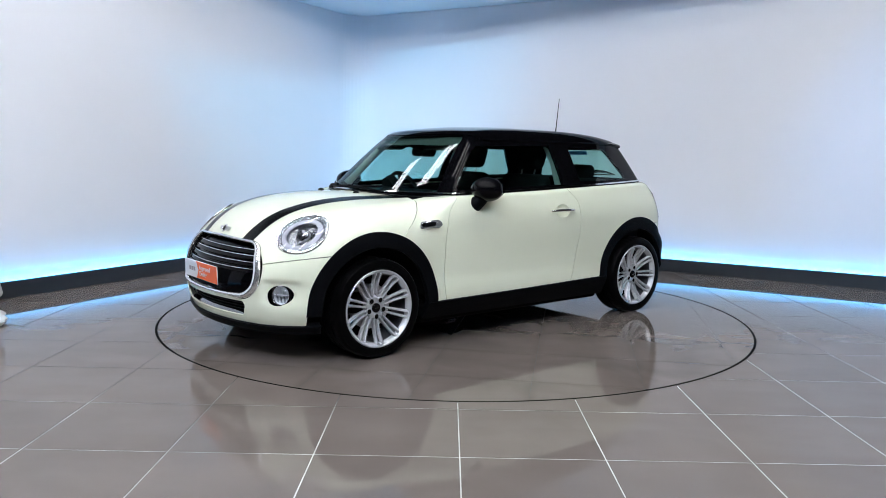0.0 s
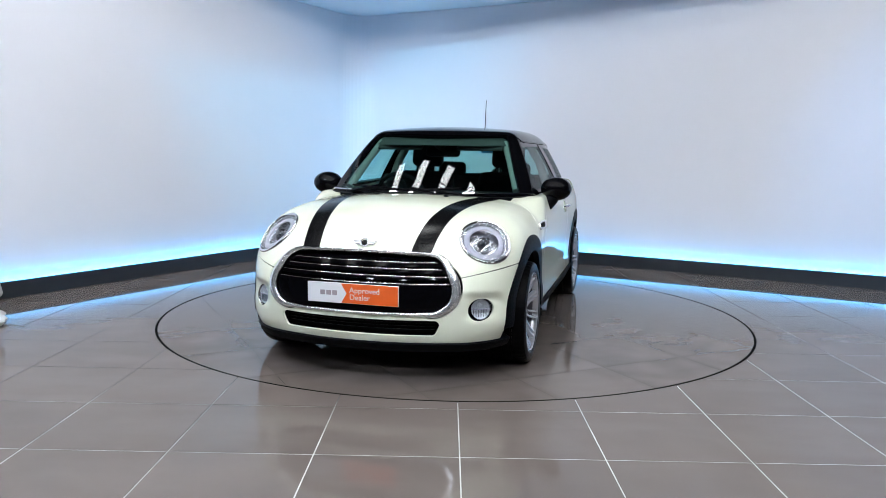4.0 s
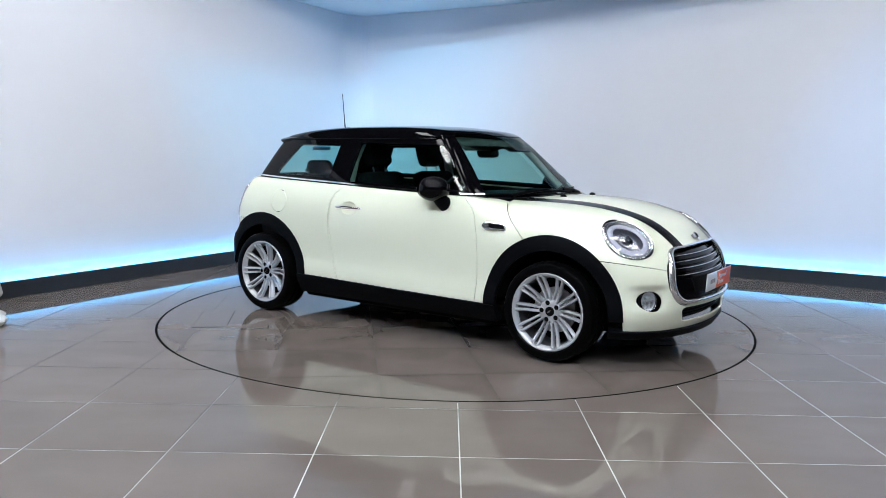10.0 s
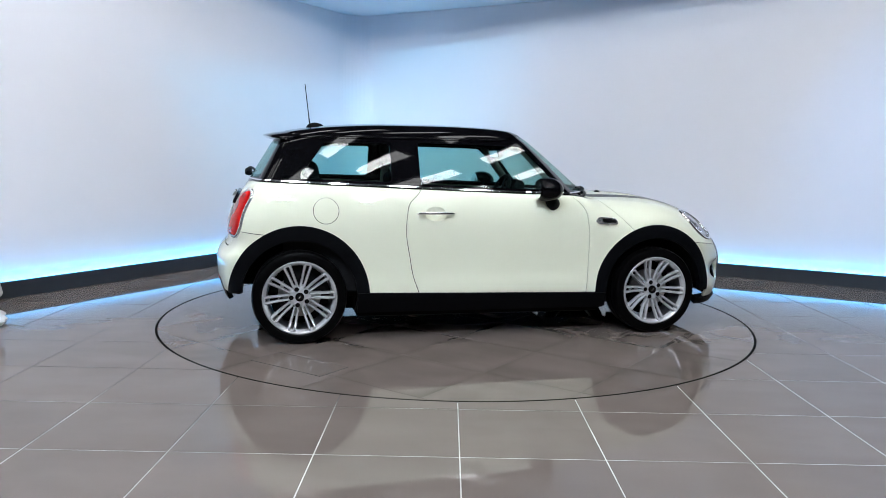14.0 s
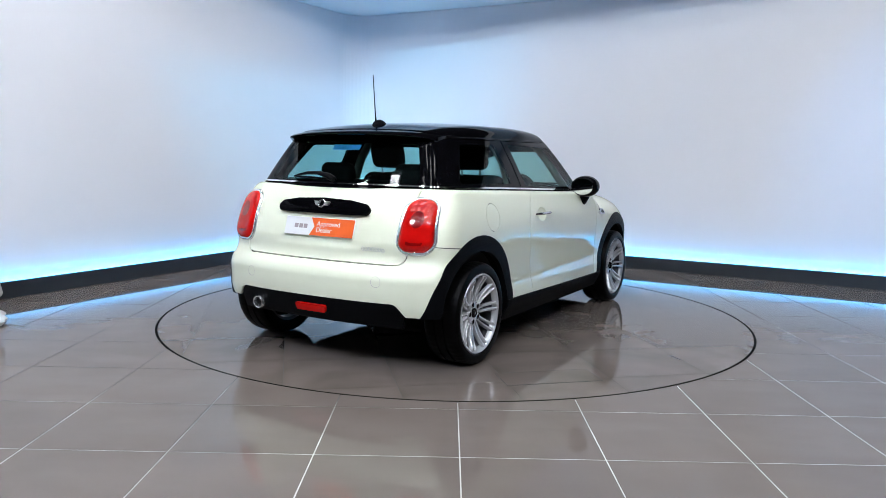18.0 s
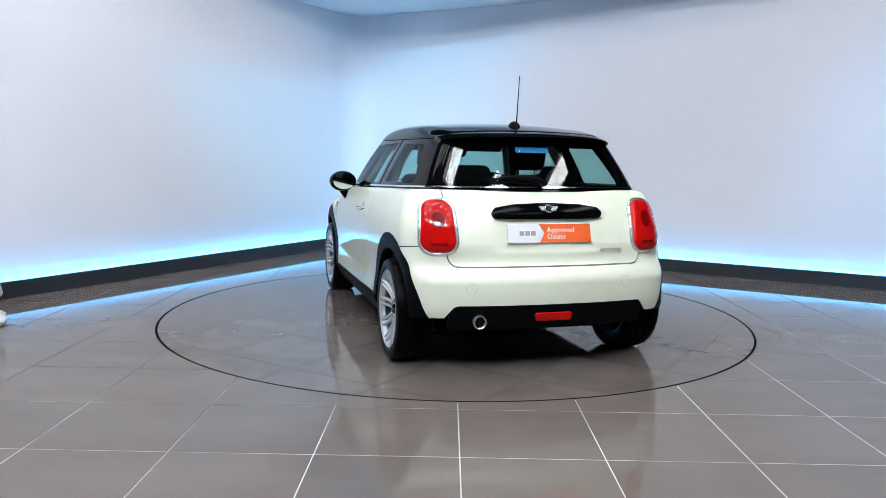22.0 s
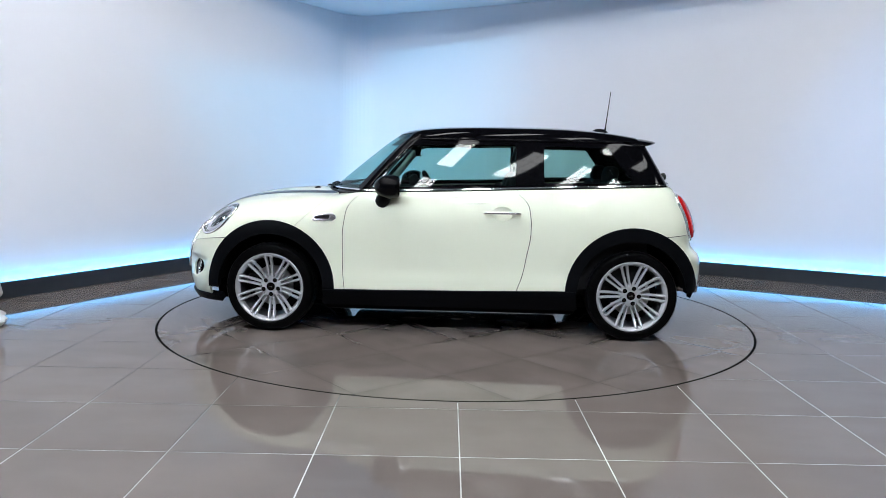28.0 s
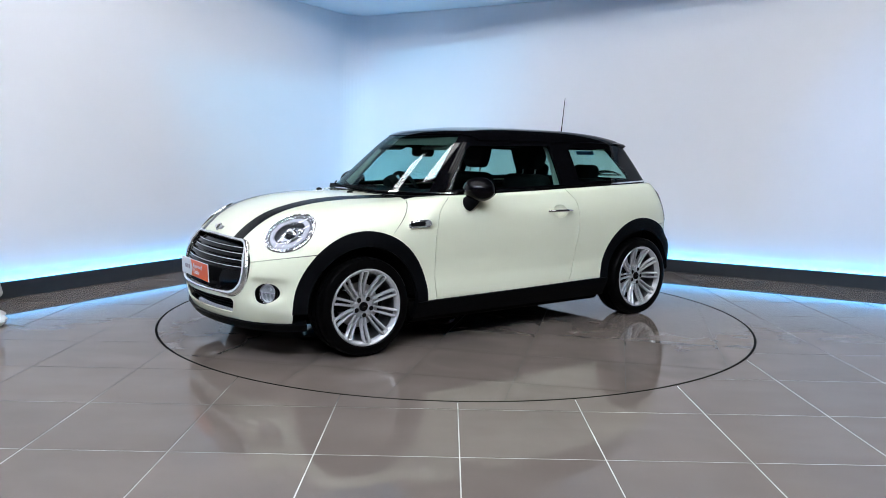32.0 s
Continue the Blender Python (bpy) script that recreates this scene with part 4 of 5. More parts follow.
# ---- wheels ----
def wheel_meshes():
    """Meshes of one wheel; its outer face looks to +y, its axle is y."""
    turn = Matrix.Rotation(-math.pi / 2, 4, "X")  # z of the lathe to +y
    out = {}

    def keep(name, bm, material, smooth=35):
        me = bpy.data.meshes.new(name)
        for f in bm.faces:
            f.smooth = True
        for e in bm.edges:
            e.smooth = not (len(e.link_faces) == 2 and e.calc_face_angle(0) > radians(smooth))
        bm.to_mesh(me)
        bm.free()
        me.materials.append(material)
        out[name] = me

    def treaded(bm):
        """Cross grooves over the shoulders of the tread."""
        for v in bm.verts:
            r = math.hypot(v.co.x, v.co.z)
            k = round(math.atan2(v.co.z, v.co.x) / (2 * math.pi) * 150)
            if r > 0.29 and abs(v.co.y) > 0.033 and k % 3 == 0:
                v.co.x, v.co.z = v.co.x * (r - 0.0018) / r, v.co.z * (r - 0.0018) / r
        return bm

    keep("tyre", treaded(lathe([(0.222, -0.10), (0.236, -0.108), (0.272, -0.112), (0.296, -0.104), (0.305, -0.088), (0.308, -0.06), (0.308, -0.034), (0.300, -0.032), (0.300, -0.026), (0.308, -0.024),
                        (0.308, 0.024), (0.300, 0.026), (0.300, 0.032), (0.308, 0.034), (0.308, 0.06), (0.305, 0.088), (0.296, 0.104), (0.276, 0.112), (0.249, 0.109), (0.241, 0.101), (0.226, 0.098)], turn, 150)), M_RUBBER)
    keep("rim", lathe([(0.211, 0.070), (0.221, 0.088), (0.230, 0.094), (0.239, 0.098), (0.241, 0.104), (0.237, 0.108), (0.231, 0.107), (0.223, 0.099), (0.215, 0.086), (0.211, 0.072)], turn, 96, close=True), M_ALLOY)
    # barrel apart from the lip, so it can carry painted shade
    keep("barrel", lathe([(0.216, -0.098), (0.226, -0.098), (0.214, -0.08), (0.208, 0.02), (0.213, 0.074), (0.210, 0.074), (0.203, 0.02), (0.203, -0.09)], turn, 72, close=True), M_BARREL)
    keep("dust_shield", lathe([(0, -0.045), (0.194, -0.045), (0.194, -0.05), (0, -0.05)], turn, 40), M_DARK)
    # looped spokes: two bars that meet in a round end at the lip
    bm = bmesh.new()
    path = []
    for q, u in [(-1, k / 8) for k in range(9)] + [(0, a) for a in range(1, 8)] + [(1, 1 - k / 8) for k in range(9)]:
        if q:
            path.append((q * (0.0120 + 0.0065 * u), 0.070 + 0.143 * u, u))
        else:
            a = math.pi * (1 - u / 8)
            path.append((0.0185 * math.cos(a), 0.213 + 0.014 * math.sin(a), 1.0))
    rows = []
    for i, (px, pr, u) in enumerate(path):
        (ax, ar, _), (bx, br, _) = path[max(i - 1, 0)], path[min(i + 1, len(path) - 1)]
        t = Vector((bx - ax, br - ar)).normalized()
        nx, nr = -t.y, t.x
        w = 0.0074 + 0.0010 * u
        yy = 0.060 + 0.043 * u - 0.010 * math.sin(math.pi * u)
        rows.append([bm.verts.new((px + nx * w * e, yy + h, pr + nr * w * e)) for e, h in ((-1.25, -0.024), (-1.0, -0.006), (-0.5, 0.0), (0.5, 0.0), (1.0, -0.006), (1.25, -0.024))])
    for a, b in zip(rows, rows[1:]):
        for i in range(6):
            bm.faces.new((a[i], a[(i + 1) % 6], b[(i + 1) % 6], b[i]))
    bm.faces.new(rows[0])
    bm.faces.new(rows[-1])
    bmesh.ops.recalc_face_normals(bm, faces=bm.faces)
    keep("spoke", bm, M_ALLOY, 50)
    # hub with a boss for each bolt
    bm = lathe([(0, 0.056), (0.030, 0.060), (0.044, 0.064), (0.062, 0.062), (0.076, 0.056), (0.082, 0.044), (0.084, 0.0), (0, 0.0)], turn, 60)
    for v in bm.verts:
        r = math.hypot(v.co.x, v.co.z)
        if r > 0.06:
            k = 1 - 0.09 * (1 - math.cos(10 * math.atan2(v.co.x, v.co.z)))  # scalloped between the spokes
            v.co.x, v.co.z = v.co.x * k, v.co.z * k
    keep("hub", bm, M_ALLOY)
    keep("hub_cap", lathe([(0, 0.072), (0.025, 0.071), (0.029, 0.066), (0.029, 0.055), (0, 0.055)], turn, 32), M_BLACK)
    keep("lug_ring", lathe([(0.0150, 0.001), (0.0157, 0.005), (0.0178, 0.005), (0.0200, 0.0), (0.0150, 0.0)], turn, 20), M_ALLOY)
    keep("lug_recess", lathe([(0, 0.0), (0.0150, 0.0), (0.0150, 0.004), (0, 0.004)], turn, 16), M_DARK)
    bm = box(0.024, 0.002, 0.006, Matrix.Translation((0, 0.0725, 0)), 0.0008, 1)
    keep("cap_mark", bm, M_CHROME)
    keep("brake_disc", lathe([(0.06, -0.012), (0.140, -0.012), (0.140, 0.012), (0.06, 0.012)], turn, 48, close=True), M_STEEL)
    bm = box(0.09, 0.07, 0.12, Matrix.Translation((0.115, 0.005, 0.04)), 0.015)
    keep("brake_caliper", bm, M_DARK)
    return out


WM = wheel_meshes()


def wheel(x, y, spin):
    flip = 0 if y > 0 else 180
    w = put("wheel", WM["rim"], M_ALLOY, car, "silver alloy wheel with ten looped spokes")
    w.matrix_local = pose(x, y, HUB_Z, 0, 0, flip) @ pose(0, 0, 0, 0, spin, 0)

    def sub(name, mesh, m=None, label=""):
        o = new(name, WM[mesh])
        o.parent = w
        o.matrix_local = m or Matrix()
        if label:
            o["label"] = label
        return o

    sub("tyre", "tyre", label="black rubber tyre")
    for k in range(10):
        sub("spoke", "spoke", pose(0, 0, 0, 0, 36 * k, 0))
    sub("hub", "hub")
    sub("barrel", "barrel", label="inner barrel of the rim, its shade put into the colour")
    sub("dust_shield", "dust_shield")
    sub("hub_cap", "hub_cap", label="black hub cap")
    sub("cap_mark", "cap_mark")
    for k in range(5):
        sub("lug_recess", "lug_recess", pose(0, 0, 0, 0, 72 * k + 36, 0) @ pose(0, 0.0615, 0.054))
        sub("lug_ring", "lug_ring", pose(0, 0, 0, 0, 72 * k + 36, 0) @ pose(0, 0.0625, 0.054))
    sub("brake_disc", "brake_disc", pose(0, -0.015, 0), "steel brake disc")
    sub("brake_caliper", "brake_caliper")


for x in (AXLE, -AXLE):
    for s in (1, -1):
        wheel(x, s * 0.742, {(1, 1): 2.5, (-1, 1): 15.5, (1, -1): 51.5, (-1, -1): 57.6}[(1 if x > 0 else -1, s)])


# ---- fittings of the car ----
def facing(p, n, up=(0, 0, 1)):
    """A pose at p whose z looks along n and whose y leans to up."""
    n = Vector(n).normalized()
    u = Vector(up)
    u = (u - n * u.dot(n)).normalized()
    s = u.cross(n)
    return Matrix.Translation(p) @ Matrix((s, u, n)).transposed().to_4x4()


def ring(a, b, r, n=48, m=None, flat=1.0):
    """An oval round bar in x, y."""
    m = m or Matrix()
    return tube([m @ Vector((a * math.cos(2 * math.pi * k / n), b * math.sin(2 * math.pi * k / n), 0)) for k in range(n)], r, 10, closed=True, flat=flat)


def words(name, text, size, m, material, parent, align="LEFT", depth=0.0006):
    cu = bpy.data.curves.new(name, "FONT")
    cu.body, cu.size, cu.align_x, cu.extrude = text, size, align, depth
    tmp = bpy.data.objects.new(name, cu)
    me = bpy.data.meshes.new_from_object(tmp)
    bpy.data.objects.remove(tmp)
    me.transform(m)
    return put(name, me, material, parent)


def ball(bm, m, u=24, v=14):
    return bmesh.ops.create_uvsphere(bm, u_segments=u, v_segments=v, radius=1, matrix=m)


# headlamps
for s in (1, -1):
    region = cut(BODY, lambda x, y, z: 0.2 - y * s, g_head)
    lens = shell("headlamp", cut(region, lambda x, y, z: g_head(x, y, z) + 0.012), M_CLEAR, car, "round clear headlamp with chrome surround", rim=0, h=0.005)

    def on_lamp(k, a):
        """A point of the lamp's face, k of the way out to its edge."""
        w = 0.162 * k * math.sin(a)
        o = np.array((lamp_c[0], s * (lamp_c[1] + 0.131 * k * math.cos(a)), lamp_c[2])) + w * np.array((-0.694, 0, 0.72))
        return meet(body_f, o - 0.35 * np.array((0.72, 0, 0.694)), (0.72, 0, 0.694))

    turns = [2 * math.pi * k / 72 for k in range(72)]
    part("bezel", bead([on_lamp(0.955, a) for a in turns], 0.0095, 0.011), M_CHROME, lens, "chrome surround", smooth=60)
    part("inner_bezel", bead([(p - n * 0.010, n) for p, n in (on_lamp(0.87, a) for a in turns)], 0.004, 0.005), M_SATIN, lens, "silver inner ring", smooth=60)
    for k in range(14):
        p, n = on_lamp(0.87, 2 * math.pi * (k + 0.3) / 14)
        part("facet", box(0.014, 0.009, 0.010, facing(p - n * 0.022, n) @ pose(0, 0, 0, 14 * math.sin(k * 2.3), 14 * math.cos(k * 1.7), 360 * k / 14), 0.003), M_CHROME, lens)
    part("light_ring", bead([(p - n * 0.014, n) for p, n in (on_lamp(0.70, a) for a in turns)], 0.0165, 0.008), M_RINGLED, lens, "white daytime light ring", smooth=60)
    gv = -g_head(*region[0].T)
    bowl = (region[0] + region[1] * (-0.012 - 0.075 * np.sqrt(np.clip(gv / 0.145, 0, 1)))[:, None], region[1], region[2])
    put("reflector", np_mesh("reflector", bowl[0], bowl[2]), M_REFL, lens, "silver reflector bowl")
    p, n = meet(body_f, (1.2, s * 0.5, 0.55), np.array((1.67 - 1.2, s * (0.632 - 0.5), 0.785 - 0.55)) / 0.55)
    fwd = (n + Vector((1.0, 0, 0.0))).normalized()
    fm = facing(p - n * 0.012, n, (-0.694, 0, 0.72))
    pm = facing(p - n * 0.055, fwd)
    part("projector", lathe([(0, 0.046), (0.014, 0.043), (0.022, 0.033), (0.027, 0.018), (0.027, -0.03)], pm, 32), M_LENSDARK, lens, "dark glass projector lens", smooth=40)
    part("projector_ring", lathe([(0.027, 0.02), (0.040, 0.022), (0.048, 0.010), (0.052, -0.03), (0.027, -0.03)], pm, 32), M_CHROME, lens, smooth=40)
    for k, (dx, dy, w) in enumerate(((-0.035, 0.060, 0.022), (0.030, 0.062, 0.022), (0.050, 0.02, 0.016))):
        part("reflector_cell", box(w, w * 0.8, 0.03, fm @ Matrix.Translation((dx, dy, -0.05)) @ pose(0, 0, 0, 15 * (dy > 0) - 8, 20 * dx / 0.06, 0), 0.005), M_CHROME, lens)

# grille
g_in = front_only(grille_in)
MID_PTS = [(-0.559, 0.520), (-0.448, 0.704), (0, 0.716), (0.448, 0.704), (0.559, 0.520), (0.489, 0.398), (-0.489, 0.398)]
path, wides = [], []
for y, z in round_path(MID_PTS, 0.133, 0.0):
    path.append(meet(body_f, (1.2, y, z), (1, 0, 0)))
    wides.append(0.0085 + 0.0175 * min(max((abs(y) - 0.36) / 0.16, 0), 1))
grille = part("grille", bead(path, wides, 0.014), M_SATIN, car, "black slatted grille in a chrome frame", smooth=60)
back_s = cut(BODY, lambda x, y, z: g_in(x, y, z) - 0.006)
shell("backing", back_s, M_SLAT, grille, "black backing", rim=0, h=-0.036)
for zi in (0.664, 0.630, 0.592, 0.552):
    bar = cut(BODY, lambda x, y, z: g_in(x, y, z) - 0.004, lambda x, y, z: np.abs(z - zi) - 0.0125)
    slat = shell("slat", bar, M_SLAT, grille, rim=0.028, h=-0.017)
    span = max(y for y in np.linspace(0, 0.6, 121) if grille_in(np.array(y), np.array(zi)) < -0.012)
    line = [meet(body_f, (1.2, span * (k / 15 - 1), zi + 0.009), (1, 0, 0)) for k in range(31)]
    part("chrome_line", tube([p - n * 0.0165 for p, n in line], 0.0026, 8), M_CHROME, grille, smooth=60)
low = cut(BODY, lambda x, y, z: g_in(x, y, z) + 0.004, lambda x, y, z: z - 0.535)
shell("lower_panel", low, M_SLAT, grille, "gloss black panel", rim=0.02, h=-0.012)
under = cut(BODY, lambda x, y, z: g_intake(x, y, z) - 0.006)
mouth = shell("lower_intake", under, M_DARK, car, "black lower air intake", rim=0, h=-0.05)
for zi in (0.300, 0.320, 0.340):
    part("intake_bar", tube([p - n * 0.035 for p, n in (meet(body_f, (1.2, 0.435 * (k / 15 - 1), zi), (1, 0, 0)) for k in range(31))], 0.003, 6), M_PLASTIC, mouth)

# fog lamps
for s in (1, -1):
    p, n = meet(body_f, (1.0, s * FOG_Y, FOG_Z), (1, 0, 0))
    n = (n + Vector((0.30, 0, 0))).normalized()
    fm = facing(p - n * 0.005, n)
    fog = part("fog_lamp", lathe([(0, 0.012), (0.028, 0.011), (0.050, 0.005), (0.057, -0.004), (0.057, -0.01)], fm, 40), M_CLEAR, car, "round clear fog lamp", smooth=50)
    part("black_ring", lathe([(0.0585, -0.03), (0.0585, 0.002), (0.0605, 0.004), (0.0625, 0.001), (0.063, -0.03)], fm, 40), M_BLACK, fog, "black ring", smooth=50)
    part("chrome_ring", lathe([(0.054, -0.03), (0.054, 0.002), (0.057, 0.005), (0.0595, 0.001), (0.0595, -0.03)], fm, 40), M_DIMCHROME, fog, "chrome ring", smooth=50)
    part("reflector", lathe([(0.057, -0.006), (0.042, -0.018), (0.016, -0.028), (0, -0.030)], fm, 40), M_PEARL, fog, smooth=50)
    part("light_bar", box(0.104, 0.006, 0.010, fm @ Matrix.Translation((0, 0, -0.008)), 0.002), M_RINGLED, fog, "pale bar across the lamp")
    for k in range(-4, 5):
        part("flute", box(0.0016, 0.040, 0.006, fm @ Matrix.Translation((0.0095 * k, -0.024 + 0.0006 * k * k, -0.010)), 0.0005, 1), M_DIMCHROME, fog)
    part("bulb", lathe([(0, -0.006), (0.010, -0.008), (0.013, -0.030)], fm @ Matrix.Translation((0, 0.022, 0)), 16), M_PEARL, fog, smooth=50)


# dealer plates
def plate(p, n, parent, up=(0, 0, 1)):
    fm = facing(p, n, up)
    base = part("dealer_plate", box(0.520, 0.111, 0.006, fm, 0.002, 1), M_WHITE, parent, "white and orange dealer plate")
    part("orange_field", slab([(-0.065, -0.0535), (0.257, -0.0535), (0.257, 0.0535), (-0.065, 0.0535), (-0.033, 0.0)], 0.0032, 0.0040, fm), M_ORANGE, base, "orange field")
    words("writing", "Approved", 0.043, fm @ Matrix.Translation((-0.018, 0.005, 0.0044)), M_WHITE, base)
    words("writing", "Dealer", 0.043, fm @ Matrix.Translation((-0.018, -0.033, 0.0044)), M_WHITE, base)
    for k, x in enumerate((-0.172, -0.137, -0.102)):
        mm = fm @ Matrix.Translation((x, 0, 0.0036))
        part("grey_mark", box(0.028, 0.026, 0.0008, mm), M_GREYMARK, base)
    return base


plate(Vector((2.024, -0.006, 0.497)), (1, 0, -0.04), car)
gp, gn = meet(body_f, (-1.2, 0, 0.805), (-1, 0, 0))
plate(gp + gn * 0.008, gn, car)


# badges: a ring with wings, as plain shapes
def emblem(p, n, parent, w=0.06):
    fm = facing(p, n)
    e = part("emblem", ring(0.023, 0.023, 0.005, 28, fm @ Matrix.Translation((0, 0, 0.004)), 0.9), M_SATIN, parent, "chrome winged ring emblem")
    part("emblem_centre", lathe([(0, 0.004), (0.017, 0.003), (0.017, -0.006)], fm, 24), M_BLACK, e)
    for s in (-1, 1):
        for k in range(3):
            L = w * (1 - 0.10 * k)
            part("wing", slab([(s * 0.020, 0.0125 - 0.0085 * k), (s * L, 0.0135 - 0.0085 * k), (s * L * 0.96, 0.0070 - 0.0085 * k), (s * 0.020, 0.0060 - 0.0085 * k)], -0.006, 0.008, fm), M_STEEL, e)


bp, bn = meet(body_f, (1.5, 0, 0.50), np.array((0.818, 0, 0.575)))
emblem(bp + bn * 0.009, (bn + Vector((0.35, 0, 0))).normalized(), car, 0.068)

# tailgate strip
strip_sd = poly_sd([(-0.325, 0.886), (0.325, 0.886), (0.346, 0.915), (0.318, 0.943), (0.20, 0.961), (0, 0.969), (-0.20, 0.961), (-0.318, 0.943), (-0.346, 0.915)], 0.016)
strip = shell("tailgate_grip", cut(BODY, lambda x, y, z: np.where(x < -1.2, strip_sd(y, z), 1.0)), M_SLAT, car, "gloss black tailgate grip strip", rim=0.03, h=0.020)
rp, rn = meet(body_f, (-1.2, 0.0, 0.932), (-1, 0, 0))
emblem(rp + rn * 0.0265, rn, car, 0.058)
# model badge as plain chrome bars
for k in range(7):
    y = -0.330 - 0.0215 * k
    q, qn = meet(body_f, (-1.2, y, 0.705), (-1, 0, 0))
    part("badge_bar", ring(0.008, 0.011, 0.0028, 14, facing(q + qn * 0.002, qn) @ Matrix.Translation((0, -0.006 * (k == 6), 0)), 0.5), M_STEEL, car)

# door handles, mirrors, side vents
for s in (1, -1):
    hx = [-0.478 + 0.241 * k / 10 for k in range(11)]
    pts, rad = [], []
    for k, x in enumerate(hx):
        q, qn = meet(body_f, (x, 0, 0.855), (0, s, 0))
        u = abs(k - 5) / 5
        pts.append(q + qn * (0.030 - 0.026 * u**4))
        rad.append(0.0125 * (1 - 0.35 * u**3))
    hd = part("door_handle", tube(pts, rad, 12, flat=0.8), M_CHROME, car, "chrome door handle", smooth=60)
    cup = cut(BODY, lambda x, y, z: 0.3 - y * s, lambda x, y, z: np.hypot((x + 0.357) / 0.0722, (z - 0.853) / 0.0482) - 1)
    deep = 1 - np.hypot((cup[0][:, 0] + 0.357) / 0.0722, (cup[0][:, 2] - 0.853) / 0.0482)
    cup = lift(cup, -0.034 * np.sqrt(np.clip(deep, 0, 1)))
    put("handle_cup", np_mesh("handle_cup", cup[0], cup[2]), M_PAINT, hd, "hollow grip recess")
    vent_out = poly_sd([(0.768, 0.806), (0.798, 0.831), (0.925, 0.820), (0.950, 0.786), (0.936, 0.778), (0.800, 0.784)], 0.010)
    vent_in = poly_sd([(0.818, 0.821), (0.922, 0.811), (0.940, 0.787), (0.826, 0.792)], 0.006)
    sel = lambda sd, d=0.0: (lambda x, y, z: np.where(y * s > 0.3, sd(x, z) + d, 1.0))
    vent = shell("side_vent", cut(BODY, sel(vent_out), lambda x, y, z: -vent_in(x, z)), M_SATIN, car, "chrome side vent with black grille", rim=0.02, h=0.010)
    shell("vent_grille", cut(BODY, sel(vent_in)), M_PLASTIC, vent, "black grille", rim=0, h=0.004)
    for k in range(4):
        shell("vent_slat", cut(BODY, sel(vent_in), lambda x, y, z: np.abs(z - (0.793 + 0.0065 * k)) - 0.0012), M_BLACK, vent, rim=0.003, h=0.007)
    # mirror
    c = Vector((0.405, s * 0.862, 1.022))
    bm = bmesh.new()
    ball(bm, Matrix.Translation(c) @ Matrix.Diagonal((0.112, 0.108, 0.082, 1)), 32, 20)
    for v in bm.verts:
        if v.co.x < c.x - 0.058:
            v.co.x = c.x - 0.058 - (c.x - 0.058 - v.co.x) * 0.15
    mir = part("door_mirror", bm, M_BLACK, car, "gloss black door mirror", smooth=50)
    part("mirror_glass", lathe([(0, 0.0), (1, 0.0), (1.0, -0.01)], Matrix.Translation(c + Vector((-0.067, 0, 0))) @ pose(0, 0, 0, 0, -90, 4 * s) @ Matrix.Diagonal((0.062, 0.086, 0.06, 1)), 32), M_MIRROR, mir, "mirror glass", smooth=40)
    part("mirror_foot", tube([(0.470, s * 0.775, 0.918), (0.462, s * 0.815, 0.925), (0.445, s * 0.842, 0.950), (0.425, s * 0.852, 0.990)], [0.052, 0.052, 0.042, 0.046], 14), M_PLASTIC, mir, "black mirror foot", smooth=50)

# washer jets, aerial, wipers
for s in (1, -1):
    q, qn = meet(body_f, (1.035, s * 0.235, 0.7), (0, 0, 1))
    bm = bmesh.new()
    ball(bm, Matrix.Translation(q) @ Matrix.Diagonal((0.024, 0.017, 0.015, 1)), 14, 8)
    part("washer_jet", bm, M_PLASTIC, car, "black washer jet", smooth=50)
q, qn = meet(cabin_f, (-1.10, 0, 1.1), (0, 0, 1))
bm = bmesh.new()
ball(bm, Matrix.Translation(q - Vector((0, 0, 0.006))) @ Matrix.Diagonal((0.072, 0.034, 0.040, 1)), 28, 16)
for v in bm.verts:
    if v.co.x > q.x:
        v.co.z -= (v.co.x - q.x) * 0.12
aerial = part("aerial", bm, M_PLASTIC, car, "black roof aerial", smooth=50)
part("mast", tube([q + Vector((-0.045, 0, 0.02)), q + Vector((-0.052, 0, 0.075)), q + Vector((-0.078, 0, 0.312))], [0.006, 0.0038, 0.0026], 8), M_PLASTIC, aerial)


def on_screen(y, z, h=0.012):
    q, qn = meet(cabin_f, (0.0, y, z), (1, 0, 0))
    return q + qn * h


for y0, y1, z1 in ((0.10, -0.52, 1.012), (-0.34, 0.28, 1.010)):
    arm = part("wiper", tube([on_screen(y0 + (y1 - y0) * k / 10, 0.990 + (z1 - 0.985) * (k / 10), 0.012) for k in range(11)], 0.0055, 8, flat=1.3), M_PLASTIC, car, "black windscreen wiper", smooth=60)
    part("wiper_arm", tube([on_screen(y1 * 1.0 + 0.02, 0.978, 0.012), on_screen(y1 + (y0 - y1) * 0.25, 0.990, 0.028), on_screen(y1 + (y0 - y1) * 0.5, 1.000, 0.026)], [0.012, 0.009, 0.007], 8), M_PLASTIC, arm)
cowl = cut(BODY, lambda x, y, z: -g_hoodback(x, y, z) + 0.002, lambda x, y, z: 0.35 - x, lambda x, y, z: np.abs(y) - 0.70, lambda x, y, z: 0.9 - z)
shell("cowl", cowl, M_PLASTIC, car, "black plastic cowl below the windscreen", rim=0.02, h=0.004)


def on_back(y, z, h=0.012):
    q, qn = meet(cabin_f, (-1.0, y, z), (-1, 0, 0))
    return q + qn * h


